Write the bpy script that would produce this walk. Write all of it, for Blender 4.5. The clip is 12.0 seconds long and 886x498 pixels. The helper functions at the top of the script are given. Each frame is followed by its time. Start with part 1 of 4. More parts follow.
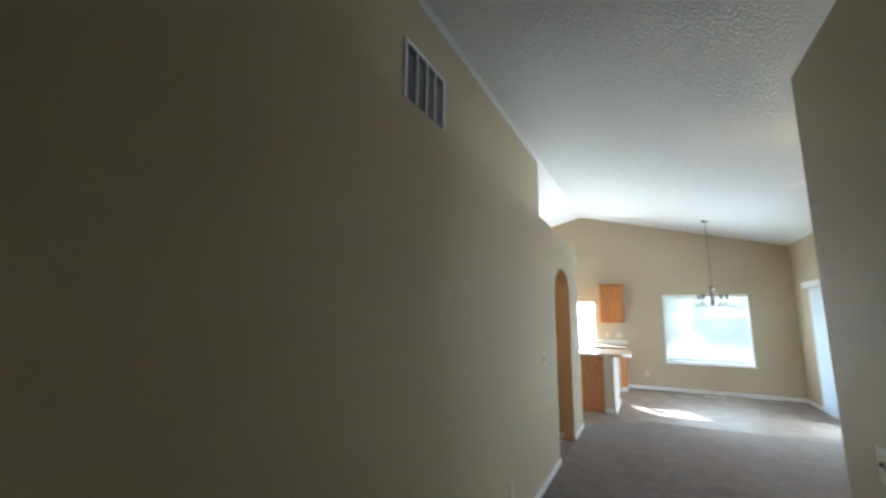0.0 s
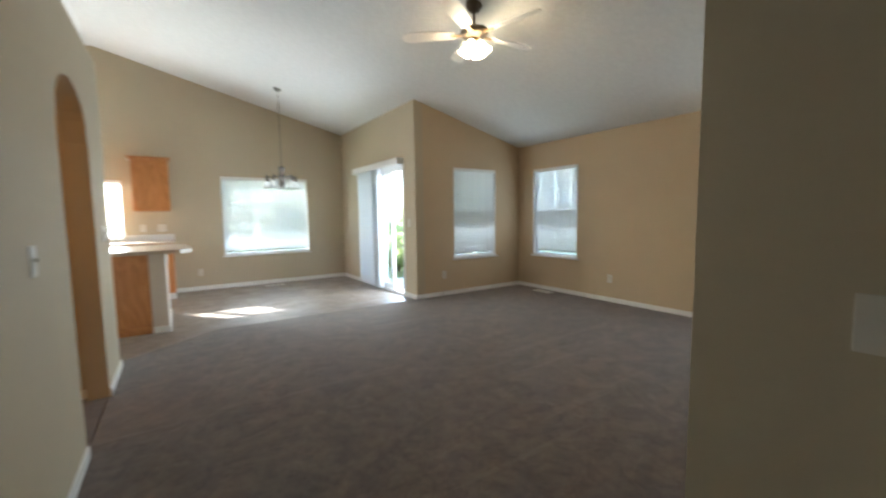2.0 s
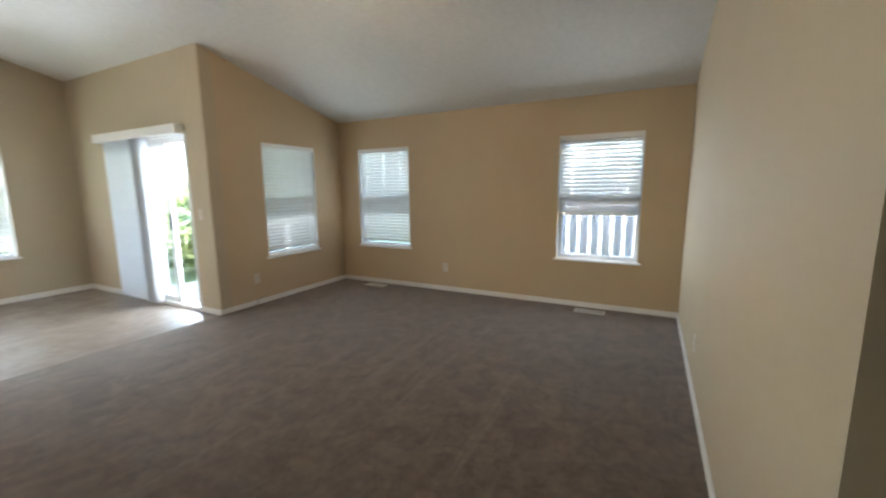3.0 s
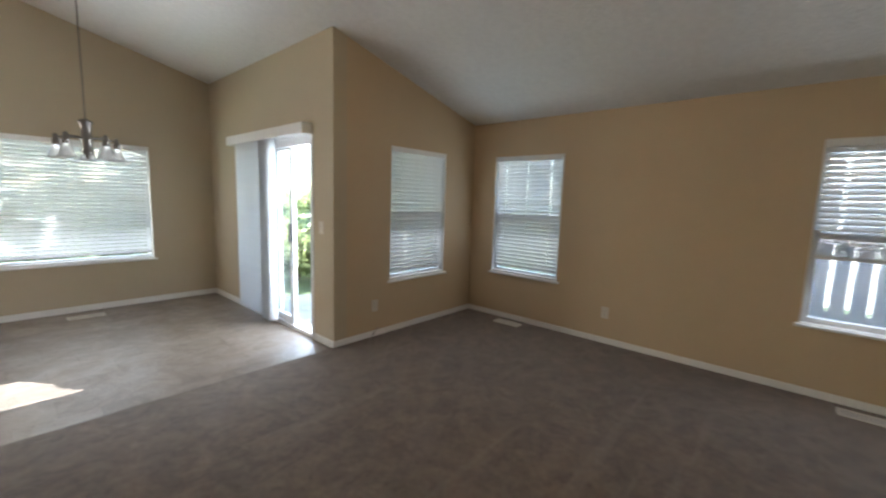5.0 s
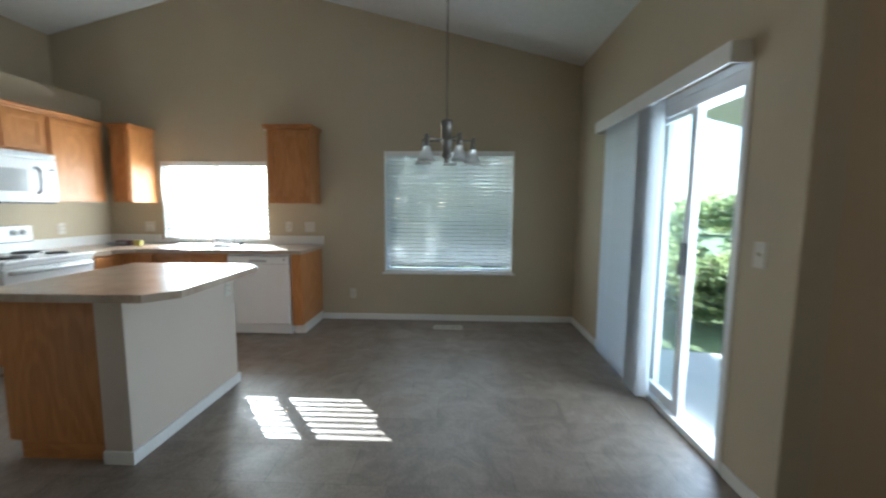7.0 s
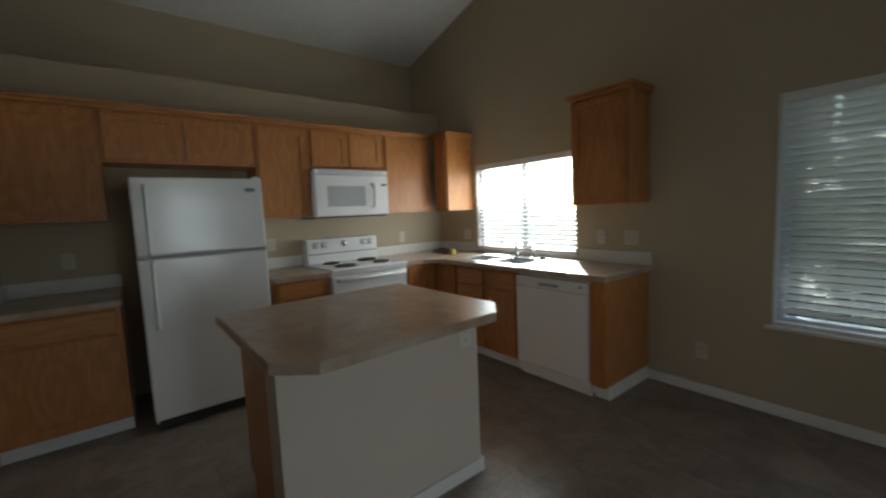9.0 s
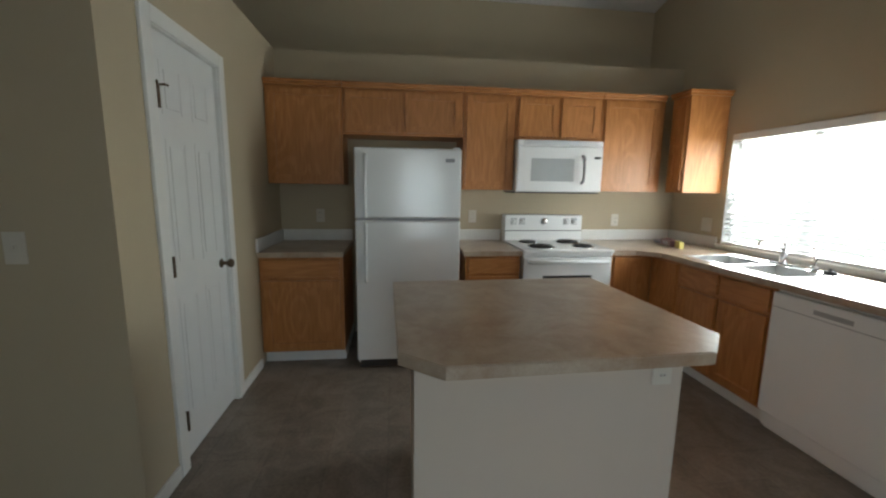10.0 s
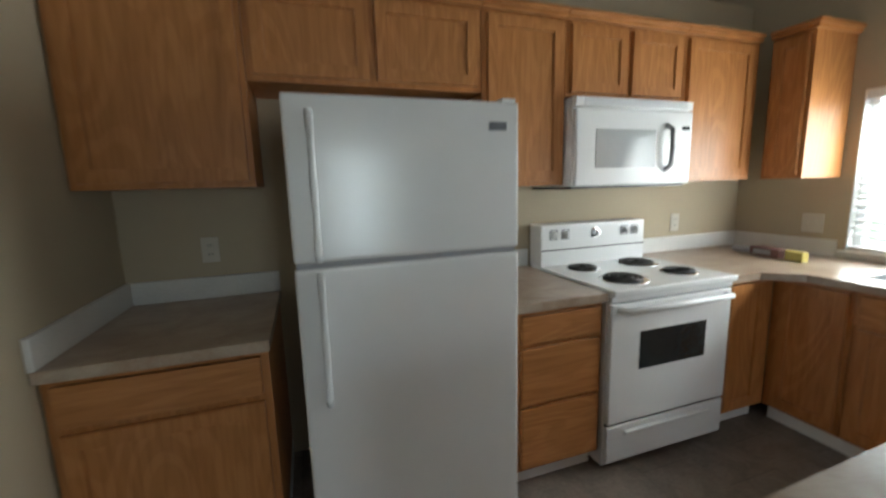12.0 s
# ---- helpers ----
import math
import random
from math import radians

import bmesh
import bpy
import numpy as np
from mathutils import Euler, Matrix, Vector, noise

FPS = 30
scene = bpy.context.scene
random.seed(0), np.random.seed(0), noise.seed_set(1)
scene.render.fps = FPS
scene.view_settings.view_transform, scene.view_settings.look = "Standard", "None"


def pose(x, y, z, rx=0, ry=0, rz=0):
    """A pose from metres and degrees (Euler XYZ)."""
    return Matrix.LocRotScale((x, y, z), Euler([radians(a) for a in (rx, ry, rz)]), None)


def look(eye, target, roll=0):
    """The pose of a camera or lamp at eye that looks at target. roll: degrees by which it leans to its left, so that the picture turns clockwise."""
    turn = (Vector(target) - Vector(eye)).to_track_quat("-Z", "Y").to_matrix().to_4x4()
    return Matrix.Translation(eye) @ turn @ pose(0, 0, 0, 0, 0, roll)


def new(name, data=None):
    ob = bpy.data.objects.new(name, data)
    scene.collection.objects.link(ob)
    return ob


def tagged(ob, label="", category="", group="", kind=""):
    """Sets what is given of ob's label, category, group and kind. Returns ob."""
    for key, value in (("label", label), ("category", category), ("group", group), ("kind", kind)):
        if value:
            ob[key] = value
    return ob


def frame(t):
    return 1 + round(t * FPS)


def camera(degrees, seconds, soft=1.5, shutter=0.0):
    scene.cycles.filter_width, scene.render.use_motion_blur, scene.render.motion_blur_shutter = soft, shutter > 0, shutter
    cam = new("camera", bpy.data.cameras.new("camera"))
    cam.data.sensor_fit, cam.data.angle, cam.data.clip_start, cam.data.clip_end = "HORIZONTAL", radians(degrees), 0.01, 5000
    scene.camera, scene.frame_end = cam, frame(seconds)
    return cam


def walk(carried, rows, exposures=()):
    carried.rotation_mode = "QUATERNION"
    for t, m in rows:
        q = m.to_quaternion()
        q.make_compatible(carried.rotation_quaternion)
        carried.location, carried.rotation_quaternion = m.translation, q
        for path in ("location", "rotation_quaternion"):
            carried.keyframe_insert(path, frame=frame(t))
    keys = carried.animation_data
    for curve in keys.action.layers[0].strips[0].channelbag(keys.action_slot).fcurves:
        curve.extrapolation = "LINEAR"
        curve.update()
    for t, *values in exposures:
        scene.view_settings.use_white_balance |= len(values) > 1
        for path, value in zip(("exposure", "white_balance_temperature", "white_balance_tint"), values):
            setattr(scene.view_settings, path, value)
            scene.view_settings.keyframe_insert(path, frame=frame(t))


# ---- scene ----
cam = camera(96.3, 12.0, soft=2.2, shutter=0.4)
PATH = [
    (0, (2.278, 4.398, 1.487), (1.368, 6.149, 1.814), 0.7),
    (0.5, (2.122, 4.8, 1.412), (1.587, 6.709, 1.677), 1.5),
    (1, (1.91, 5.226, 1.394), (1.825, 7.218, 1.543), 1.0),
    (1.5, (1.847, 5.665, 1.317), (2.423, 7.585, 1.294), 0.7),
    (2, (1.817, 6.132, 1.242), (2.928, 7.787, 1.07), -0.8),
    (2.5, (2.009, 6.577, 1.34), (3.476, 7.913, 1.089), -1.7),
    (3, (2.052, 6.934, 1.38), (3.804, 7.85, 1.081), -0.6),
    (3.2, (2.158, 6.978, 1.406), (3.956, 7.798, 1.112), -0.9),
    (5, (2.668, 7.985, 1.43), (4.153, 9.3, 1.182), 1.8),
    (5.5, (2.856, 8.329, 1.399), (4.035, 9.927, 1.164), 0.7),
    (6, (3.094, 8.673, 1.334), (3.707, 10.569, 1.172), 3.9),
    (6.5, (3.279, 9.103, 1.339), (3.548, 11.076, 1.149), 1.7),
    (7, (3.36, 9.524, 1.333), (3.285, 11.512, 1.122), 0.4),
    (7.2, (3.447, 9.681, 1.405), (3.112, 11.642, 1.217), 2.1),
    (7.5, (3.406, 9.943, 1.426), (2.79, 11.836, 1.236), 0.6),
    (7.7, (3.396, 10.093, 1.42), (2.61, 11.924, 1.216), -0.7),
    (9.3, (3.057, 11.173, 1.356), (1.295, 12.106, 1.134), -0.3),
    (9.5, (2.996, 11.238, 1.372), (1.131, 11.912, 1.112), 1.3),
    (10, (2.943, 11.325, 1.375), (0.982, 11.567, 1.069), 0.8),
    (10.5, (2.718, 11.299, 1.384), (0.755, 11.487, 1.05), 0.2),
    (11, (2.316, 11.244, 1.394), (0.398, 11.716, 1.076), 1.5),
    (11.5, (1.828, 11.195, 1.4), (-0.082, 11.736, 1.155), -1.0),
    (11.8, (1.512, 11.135, 1.437), (-0.381, 11.709, 1.156), 0.0),
    (12, (1.306, 11.093, 1.373), (-0.563, 11.73, 1.059), -1.6),
]
# seconds, stops, kelvin, tint: the clip's camera darkens as it turns to the windows
EXPOSURES = [
    (0.0, 4.43, 5320, 1), (1.0, 4.15, 5620, 2), (2.0, 4.07, 5780, 3), (3.0, 4.06, 5980, 5), (5.0, 3.58, 6000, 8), (5.7, 3.18, 5900, 6),
    (6.5, 2.88, 5520, 1), (7.0, 2.72, 5420, 0), (7.25, 2.55, 5950, 1), (7.6, 1.69, 5950, 3), (9.5, 1.19, 6010, 2), (10.0, 1.93, 6010, 2),
    (10.5, 2.06, 6010, 2), (11.5, 1.76, 5810, 2), (11.8, 1.83, 5810, 2), (12.0, 2.18, 5910, 2),
]
walk(cam, [(t, look(eye, target, roll)) for t, eye, target, roll in PATH], EXPOSURES)
SKY, SUN, DAY, FANW = 0.15, 5.0, 13.3, 1.3

# ---- world, sun and lamps ----
SUN_DIR = Vector((0.79, -1.0, -0.69)).normalized()
world = bpy.data.worlds.new("sky")
scene.world = world
world.use_nodes = True
wn = world.node_tree.nodes
sky = wn.new("ShaderNodeTexSky")
sky.sky_type = "NISHITA"
sky.sun_disc = False
sky.sun_elevation = math.asin(-SUN_DIR.z)
sky.sun_rotation = math.atan2(-SUN_DIR.x, -SUN_DIR.y)
world.node_tree.links.new(sky.outputs[0], wn["Background"].inputs[0])
wn["Background"].inputs[1].default_value = SKY
sun = new("sun", bpy.data.lights.new("sun", "SUN"))
sun.data.energy, sun.data.angle, sun.data.color = SUN, radians(0.3), (1.0, 0.97, 0.92)
sun.matrix_world = look((0, 30, 30), Vector((0, 30, 30)) + SUN_DIR)


def area(name, eye, target, w, h, watts, color):
    lamp = new(name, bpy.data.lights.new(name, "AREA"))
    lamp.data.shape, lamp.data.size, lamp.data.size_y = "RECTANGLE", w, h
    lamp.data.energy, lamp.data.color = watts, color
    lamp.matrix_world = look(eye, target)
    return lamp


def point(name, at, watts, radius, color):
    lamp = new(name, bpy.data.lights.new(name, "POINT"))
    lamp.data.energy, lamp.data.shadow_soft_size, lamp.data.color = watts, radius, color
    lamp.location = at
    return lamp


COOL = (0.9, 0.935, 1.0)
WARM = (1.0, 0.58, 0.28)
# area lamps standing in for daylight at the windows
area("daylight_kitchen", (0.52, 14.085, 1.38), (0.4, 12, 2.0), 1.2, 0.85, DAY * 0.55, (1.0, 0.98, 0.94))
# added lamp under the eave, bouncing light off the slats to the ceiling
area("kitchen_slat_fill", (0.52, 14.62, 2.2), (0.52, 14.05, 1.2), 1.3, 0.55, DAY * 3.2, (1.0, 0.98, 0.94))
area("daylight_nook", (3.25, 14.085, 1.27), (3.25, 12, 1.1), 1.4, 1.3, DAY * 0.09, COOL)
area("daylight_slider", (4.93, 11.84, 1.02), (3.5, 11.84, 0.9), 0.7, 1.75, DAY * 0.37, COOL)
area("daylight_w2", (5.8, 11.105, 1.26), (5.8, 10, 1.1), 0.8, 1.3, DAY * 0.028, COOL)
area("daylight_w3", (6.735, 10.34, 1.26), (5.5, 10.34, 1.1), 0.8, 1.3, DAY * 0.028, COOL)
area("daylight_w4", (6.735, 7.46, 1.2), (5.5, 7.46, 1.0), 0.8, 1.3, DAY * 0.055, COOL)
# electric light
point("fan_bulbs", (4.05, 8.93, 2.64), FANW, 0.07, WARM)
# unseen lamp, added to give the wall beyond the arch its warm light
point("side_hall_unseen_lamp", (0.3, 8.5, 1.7), 0.8, 0.08, (1.0, 0.5, 0.18))

# ---- materials ----


def nodes_of(name):
    m = bpy.data.materials.new(name)
    m.use_nodes = True
    t = m.node_tree
    return m, t, t.nodes["Principled BSDF"]


def ramp(t, fac, a, b, lo=0.35, hi=0.65):
    r = t.nodes.new("ShaderNodeValToRGB")
    r.color_ramp.elements[0].position, r.color_ramp.elements[1].position = lo, hi
    r.color_ramp.elements[0].color, r.color_ramp.elements[1].color = (*a, 1), (*b, 1)
    t.links.new(fac, r.inputs[0])
    return r.outputs[0]


def noise_of(t, scale, stretch=(1, 1, 1), detail=4, rough=0.55, distort=0.0):
    tc = t.nodes.new("ShaderNodeTexCoord")
    mp = t.nodes.new("ShaderNodeMapping")
    mp.inputs["Scale"].default_value = stretch
    n = t.nodes.new("ShaderNodeTexNoise")
    n.inputs["Scale"].default_value, n.inputs["Detail"].default_value = scale, detail
    n.inputs["Roughness"].default_value, n.inputs["Distortion"].default_value = rough, distort
    t.links.new(tc.outputs["Object"], mp.inputs[0])
    t.links.new(mp.outputs[0], n.inputs["Vector"])
    return n.outputs["Fac"]


def mix(t, fac, a, b, mode="MIX"):
    x = t.nodes.new("ShaderNodeMix")
    x.data_type, x.blend_type = "RGBA", mode
    for sock, v in ((x.inputs[0], fac), (x.inputs[6], a), (x.inputs[7], b)):
        if isinstance(v, (int, float)):
            sock.default_value = v
        elif isinstance(v, tuple):
            sock.default_value = (*v, 1)
        else:
            t.links.new(v, sock)
    return x.outputs[2]


def bump(t, b, height, strength, dist):
    n = t.nodes.new("ShaderNodeBump")
    n.inputs["Strength"].default_value, n.inputs["Distance"].default_value = strength, dist
    t.links.new(height, n.inputs["Height"])
    t.links.new(n.outputs[0], b.inputs["Normal"])


def surface(name, c1, c2, rough=0.6, scale=3.0, fine=90.0, relief=0.2, depth=0.001, metal=0.0, spec=0.5):
    """Two colours blended by a large and a fine noise, with fine relief."""
    m, t, b = nodes_of(name)
    big, small = noise_of(t, scale), noise_of(t, fine)
    c = mix(t, 0.3, ramp(t, big, c1, c2), ramp(t, small, c1, c2, 0.3, 0.7))
    t.links.new(c, b.inputs["Base Color"])
    b.inputs["Roughness"].default_value, b.inputs["Metallic"].default_value = rough, metal
    b.inputs["Specular IOR Level"].default_value = spec
    if relief:
        bump(t, b, small, relief, depth)
    return m


def oak(name, stretch):
    m, t, b = nodes_of(name)
    tc = t.nodes.new("ShaderNodeTexCoord")
    info = t.nodes.new("ShaderNodeObjectInfo")
    off = t.nodes.new("ShaderNodeVectorMath")
    off.operation = "MULTIPLY_ADD"
    comb = t.nodes.new("ShaderNodeCombineXYZ")
    for k in range(3):
        t.links.new(info.outputs["Random"], comb.inputs[k])
    off.inputs[1].default_value = (7.3, 5.1, 3.7)
    t.links.new(comb.outputs[0], off.inputs[0])
    t.links.new(tc.outputs["Object"], off.inputs[2])
    mp = t.nodes.new("ShaderNodeMapping")
    mp.inputs["Scale"].default_value = stretch
    t.links.new(off.outputs[0], mp.inputs[0])
    n1 = t.nodes.new("ShaderNodeTexNoise")
    n1.inputs["Scale"].default_value, n1.inputs["Detail"].default_value = 3.4, 1.5
    n1.inputs["Distortion"].default_value = 0.25
    figure = t.nodes.new("ShaderNodeMapping")
    figure.inputs["Scale"].default_value = tuple(1.0 if v == 1.0 else 0.3 for v in stretch)
    t.links.new(off.outputs[0], figure.inputs[0])
    t.links.new(figure.outputs[0], n1.inputs["Vector"])
    rings = t.nodes.new("ShaderNodeMath")
    rings.operation = "MULTIPLY"
    rings.inputs[1].default_value = 80
    t.links.new(n1.outputs["Fac"], rings.inputs[0])
    sn = t.nodes.new("ShaderNodeMath")
    sn.operation = "SINE"
    t.links.new(rings.outputs[0], sn.inputs[0])
    grain = ramp(t, sn.outputs[0], (0.425, 0.178, 0.051), (0.478, 0.208, 0.064), -0.9, 0.7)
    n2 = t.nodes.new("ShaderNodeTexNoise")
    n2.inputs["Scale"].default_value, n2.inputs["Detail"].default_value = 60, 5
    t.links.new(mp.outputs[0], n2.inputs["Vector"])
    pores = ramp(t, n2.outputs["Fac"], (0.76, 0.68, 0.60), (1.0, 1.0, 1.0), 0.36, 0.56)
    c = mix(t, 0.6, grain, pores, "MULTIPLY")
    t.links.new(c, b.inputs["Base Color"])
    b.inputs["Roughness"].default_value = 0.38
    bump(t, b, n2.outputs["Fac"], 0.12, 0.0006)
    return m


PAINT = surface("wall_paint", (0.455, 0.385, 0.268), (0.485, 0.41, 0.287), 0.7, 1.3, 160, 0.25, 0.0012, spec=0.3)
# the wall's beige with the fan's warm light mixed into its colour
PAINT_WARM_LIT = surface("warm_lit_wall_paint", (0.50, 0.385, 0.245), (0.53, 0.41, 0.262), 0.7, 1.3, 160, 0.25, 0.0012, spec=0.3)
HALF_WALL = surface("half_wall_paint", (0.56, 0.485, 0.41), (0.59, 0.51, 0.43), 0.7, 1.3, 160, 0.25, 0.0012, spec=0.3)
CEIL = surface("ceiling_paint", (0.66, 0.65, 0.62), (0.72, 0.71, 0.68), 0.85, 20, 38, 0.9, 0.008, spec=0.2)
TRIM = surface("white_trim", (0.74, 0.73, 0.70), (0.79, 0.78, 0.75), 0.4, 5, 80, 0.05, 0.0005)
DOORP = surface("door_paint", (0.72, 0.72, 0.71), (0.77, 0.77, 0.75), 0.35, 4, 140, 0.1, 0.0006)
VINYL_W = surface("white_vinyl_frame", (0.76, 0.77, 0.78), (0.80, 0.81, 0.82), 0.35, 6, 90, 0.04, 0.0004)
OAK_V, OAK_H = oak("oak_upright", (1.0, 1.0, 0.1)), oak("oak_level", (0.1, 0.1, 1.0))
WHITE_ENAMEL = surface("white_enamel", (0.78, 0.78, 0.77), (0.81, 0.81, 0.80), 0.22, 3, 220, 0.10, 0.0005)
FRIDGE_SKIN = surface("pebbled_white_steel", (0.76, 0.755, 0.745), (0.79, 0.785, 0.775), 0.2, 3, 420, 0.16, 0.0005, spec=1.0)
GREY_PLASTIC = surface("grey_plastic", (0.30, 0.30, 0.31), (0.36, 0.36, 0.37), 0.45)
DARK = surface("dark_plastic", (0.03, 0.03, 0.03), (0.045, 0.045, 0.045), 0.4)
BLACK_COIL = surface("burner_coil", (0.02, 0.02, 0.02), (0.04, 0.035, 0.03), 0.5)
STEEL = surface("stainless_steel", (0.55, 0.55, 0.55), (0.66, 0.66, 0.66), 0.45, 8, 200, 0.1, 0.0004, metal=1.0)
CHROME = surface("chrome", (0.75, 0.75, 0.76), (0.8, 0.8, 0.81), 0.1, 5, 50, 0, metal=1.0)
BRONZE = surface("aged_bronze", (0.10, 0.075, 0.05), (0.16, 0.12, 0.08), 0.4, 6, 120, 0.1, 0.0005, metal=0.8)
BRASS = surface("fan_brass", (0.36, 0.22, 0.10), (0.44, 0.28, 0.13), 0.35, 6, 120, 0.05, 0.0005, metal=0.9)
PEWTER = surface("dark_pewter", (0.17, 0.155, 0.135), (0.24, 0.22, 0.195), 0.4, 6, 160, 0.08, 0.0004, metal=0.85)
KNOB_W = surface("pale_knob_plastic", (0.62, 0.62, 0.61), (0.68, 0.68, 0.67), 0.4)
LABEL_GREY = surface("badge_metal", (0.18, 0.18, 0.19), (0.24, 0.24, 0.25), 0.35, metal=0.6)
SMOKED = surface("oven_window", (0.02, 0.022, 0.022), (0.03, 0.032, 0.032), 0.08)
MW_WIN = surface("microwave_mesh_window", (0.40, 0.41, 0.41), (0.46, 0.47, 0.47), 0.1, 4, 500, 0.05, 0.0003)
PLATE = surface("outlet_plastic", (0.58, 0.545, 0.47), (0.63, 0.59, 0.51), 0.4)
SPONGE = surface("yellow_sponge", (0.60, 0.53, 0.16), (0.68, 0.60, 0.22), 0.9, 20, 160, 0.7, 0.004)
CARTON = surface("maroon_carton", (0.13, 0.06, 0.06), (0.18, 0.09, 0.08), 0.5)
CONCRETE = surface("patio_concrete", (0.58, 0.57, 0.55), (0.66, 0.645, 0.62), 0.9, 1.2, 90, 0.5, 0.003)
LAWN = surface("lawn", (0.09, 0.13, 0.05), (0.14, 0.18, 0.08), 0.9, 2.5, 60, 0.8, 0.02)
BARK = surface("bark", (0.10, 0.075, 0.05), (0.17, 0.13, 0.09), 0.9, 9, 60, 0.9, 0.02)
# lavender tint of skylit shade put into the board colour
FENCE_P = surface("shade_tinted_fence_paint", (0.70, 0.68, 0.77), (0.76, 0.74, 0.83), 0.5, 3, 60, 0.1, 0.001)
SIDING = surface("pale_siding", (0.72, 0.71, 0.73), (0.77, 0.76, 0.78), 0.8, 2, 60, 0.2, 0.002)
ROOF = surface("roof_shingle", (0.10, 0.09, 0.085), (0.16, 0.145, 0.13), 0.9, 8, 60, 0.8, 0.01)
CABLE = surface("white_cable", (0.25, 0.24, 0.22), (0.32, 0.31, 0.28), 0.5)


def laminate():
    m, t, b = nodes_of("stone_laminate")
    big, mid, small = noise_of(t, 3.2, detail=7, rough=0.62, distort=1.4), noise_of(t, 8, detail=6, rough=0.6, distort=0.8), noise_of(t, 140)
    c = mix(t, 0.45, ramp(t, big, (0.335, 0.22, 0.14), (0.48, 0.395, 0.30), 0.42, 0.6), ramp(t, mid, (0.30, 0.215, 0.15), (0.50, 0.42, 0.33), 0.38, 0.64))
    c = mix(t, 0.12, c, ramp(t, small, (0.30, 0.22, 0.15), (0.56, 0.48, 0.38), 0.4, 0.6))
    t.links.new(c, b.inputs["Base Color"])
    b.inputs["Roughness"].default_value = 0.3
    bump(t, b, small, 0.05, 0.0004)
    return m


def splash():
    m, t, b = nodes_of("pale_backsplash_laminate")
    c = mix(t, 0.4, ramp(t, noise_of(t, 7), (0.66, 0.645, 0.61), (0.73, 0.715, 0.68)), ramp(t, noise_of(t, 150), (0.6, 0.585, 0.55), (0.76, 0.75, 0.72)))
    t.links.new(c, b.inputs["Base Color"])
    b.inputs["Roughness"].default_value = 0.35
    return m


def carpet_mat():
    m, t, b = nodes_of("brown_pile_carpet")
    patch, tuft, fibre = noise_of(t, 6.5, detail=6, rough=0.7, distort=0.5), noise_of(t, 24, detail=5, rough=0.65), noise_of(t, 300, detail=2)
    c = mix(t, 0.42, ramp(t, patch, (0.058, 0.040, 0.028), (0.19, 0.137, 0.098), 0.40, 0.63), ramp(t, tuft, (0.082, 0.059, 0.043), (0.205, 0.153, 0.116)))
    c = mix(t, 0.3, c, ramp(t, fibre, (0.072, 0.057, 0.046), (0.195, 0.158, 0.13)))
    # pale streaks left by a vacuum cleaner
    streak = noise_of(t, 2.6, (0.13, 2.9, 1), detail=2, distort=0.2)
    c = mix(t, ramp(t, streak, (0.0, 0.0, 0.0), (0.2, 0.2, 0.2), 0.65, 0.672), c, (0.24, 0.196, 0.16))
    t.links.new(c, b.inputs["Base Color"])
    b.inputs["Roughness"].default_value = 0.95
    b.inputs["Specular IOR Level"].default_value = 0.15
    b.inputs["Sheen Weight"].default_value, b.inputs["Sheen Roughness"].default_value = 0.25, 0.5
    bump(t, b, mix(t, 0.5, tuft, fibre), 0.6, 0.007)
    return m


def sheet_vinyl():
    m, t, b = nodes_of("slate_print_sheet_vinyl")
    tc = t.nodes.new("ShaderNodeTexCoord")
    br = t.nodes.new("ShaderNodeTexBrick")
    br.offset, br.squash = 0.5, 1.0
    for k, v in (("Scale", 1.0), ("Mortar Size", 0.004), ("Mortar Smooth", 0.6), ("Bias", 0.0), ("Brick Width", 0.405), ("Row Height", 0.305)):
        br.inputs[k].default_value = v
    br.inputs["Color1"].default_value, br.inputs["Color2"].default_value = (0.155, 0.123, 0.097, 1), (0.265, 0.215, 0.173, 1)
    br.inputs["Mortar"].default_value = (0.11, 0.088, 0.07, 1)
    t.links.new(tc.outputs["Object"], br.inputs["Vector"])
    cloud = ramp(t, noise_of(t, 4.6, detail=7, rough=0.66, distort=1.1), (0.115, 0.09, 0.07), (0.30, 0.25, 0.205), 0.40, 0.63)
    c = mix(t, 0.5, br.outputs["Color"], cloud)
    c = mix(t, 0.2, c, ramp(t, noise_of(t, 60, detail=5), (0.12, 0.09, 0.07), (0.34, 0.28, 0.23)))
    t.links.new(c, b.inputs["Base Color"])
    r = ramp(t, noise_of(t, 4), (0.36, 0.36, 0.36), (0.5, 0.5, 0.5))
    t.links.new(r, b.inputs["Roughness"])
    bump(t, b, mix(t, 0.5, br.outputs["Fac"], noise_of(t, 35, detail=5)), 0.12, 0.002)
    return m


def blind_mat(name, through_part):
    m, t, b = nodes_of(name)
    b.inputs["Base Color"].default_value = (0.80, 0.80, 0.79, 1)
    b.inputs["Roughness"].default_value = 0.45
    c = ramp(t, noise_of(t, 14), (0.76, 0.76, 0.75), (0.82, 0.82, 0.81))
    t.links.new(c, b.inputs["Base Color"])
    tr = t.nodes.new("ShaderNodeBsdfTranslucent")
    # white plastic; the sky's blue is put into the transmitted colour
    tr.inputs[0].default_value = (0.78, 0.81, 0.86, 1)
    ms = t.nodes.new("ShaderNodeMixShader")
    ms.inputs[0].default_value = through_part
    t.links.new(b.outputs[0], ms.inputs[1])
    t.links.new(tr.outputs[0], ms.inputs[2])
    t.links.new(ms.outputs[0], t.nodes["Material Output"].inputs[0])
    return m


def glass_mat():
    m, t, b = nodes_of("window_glass")
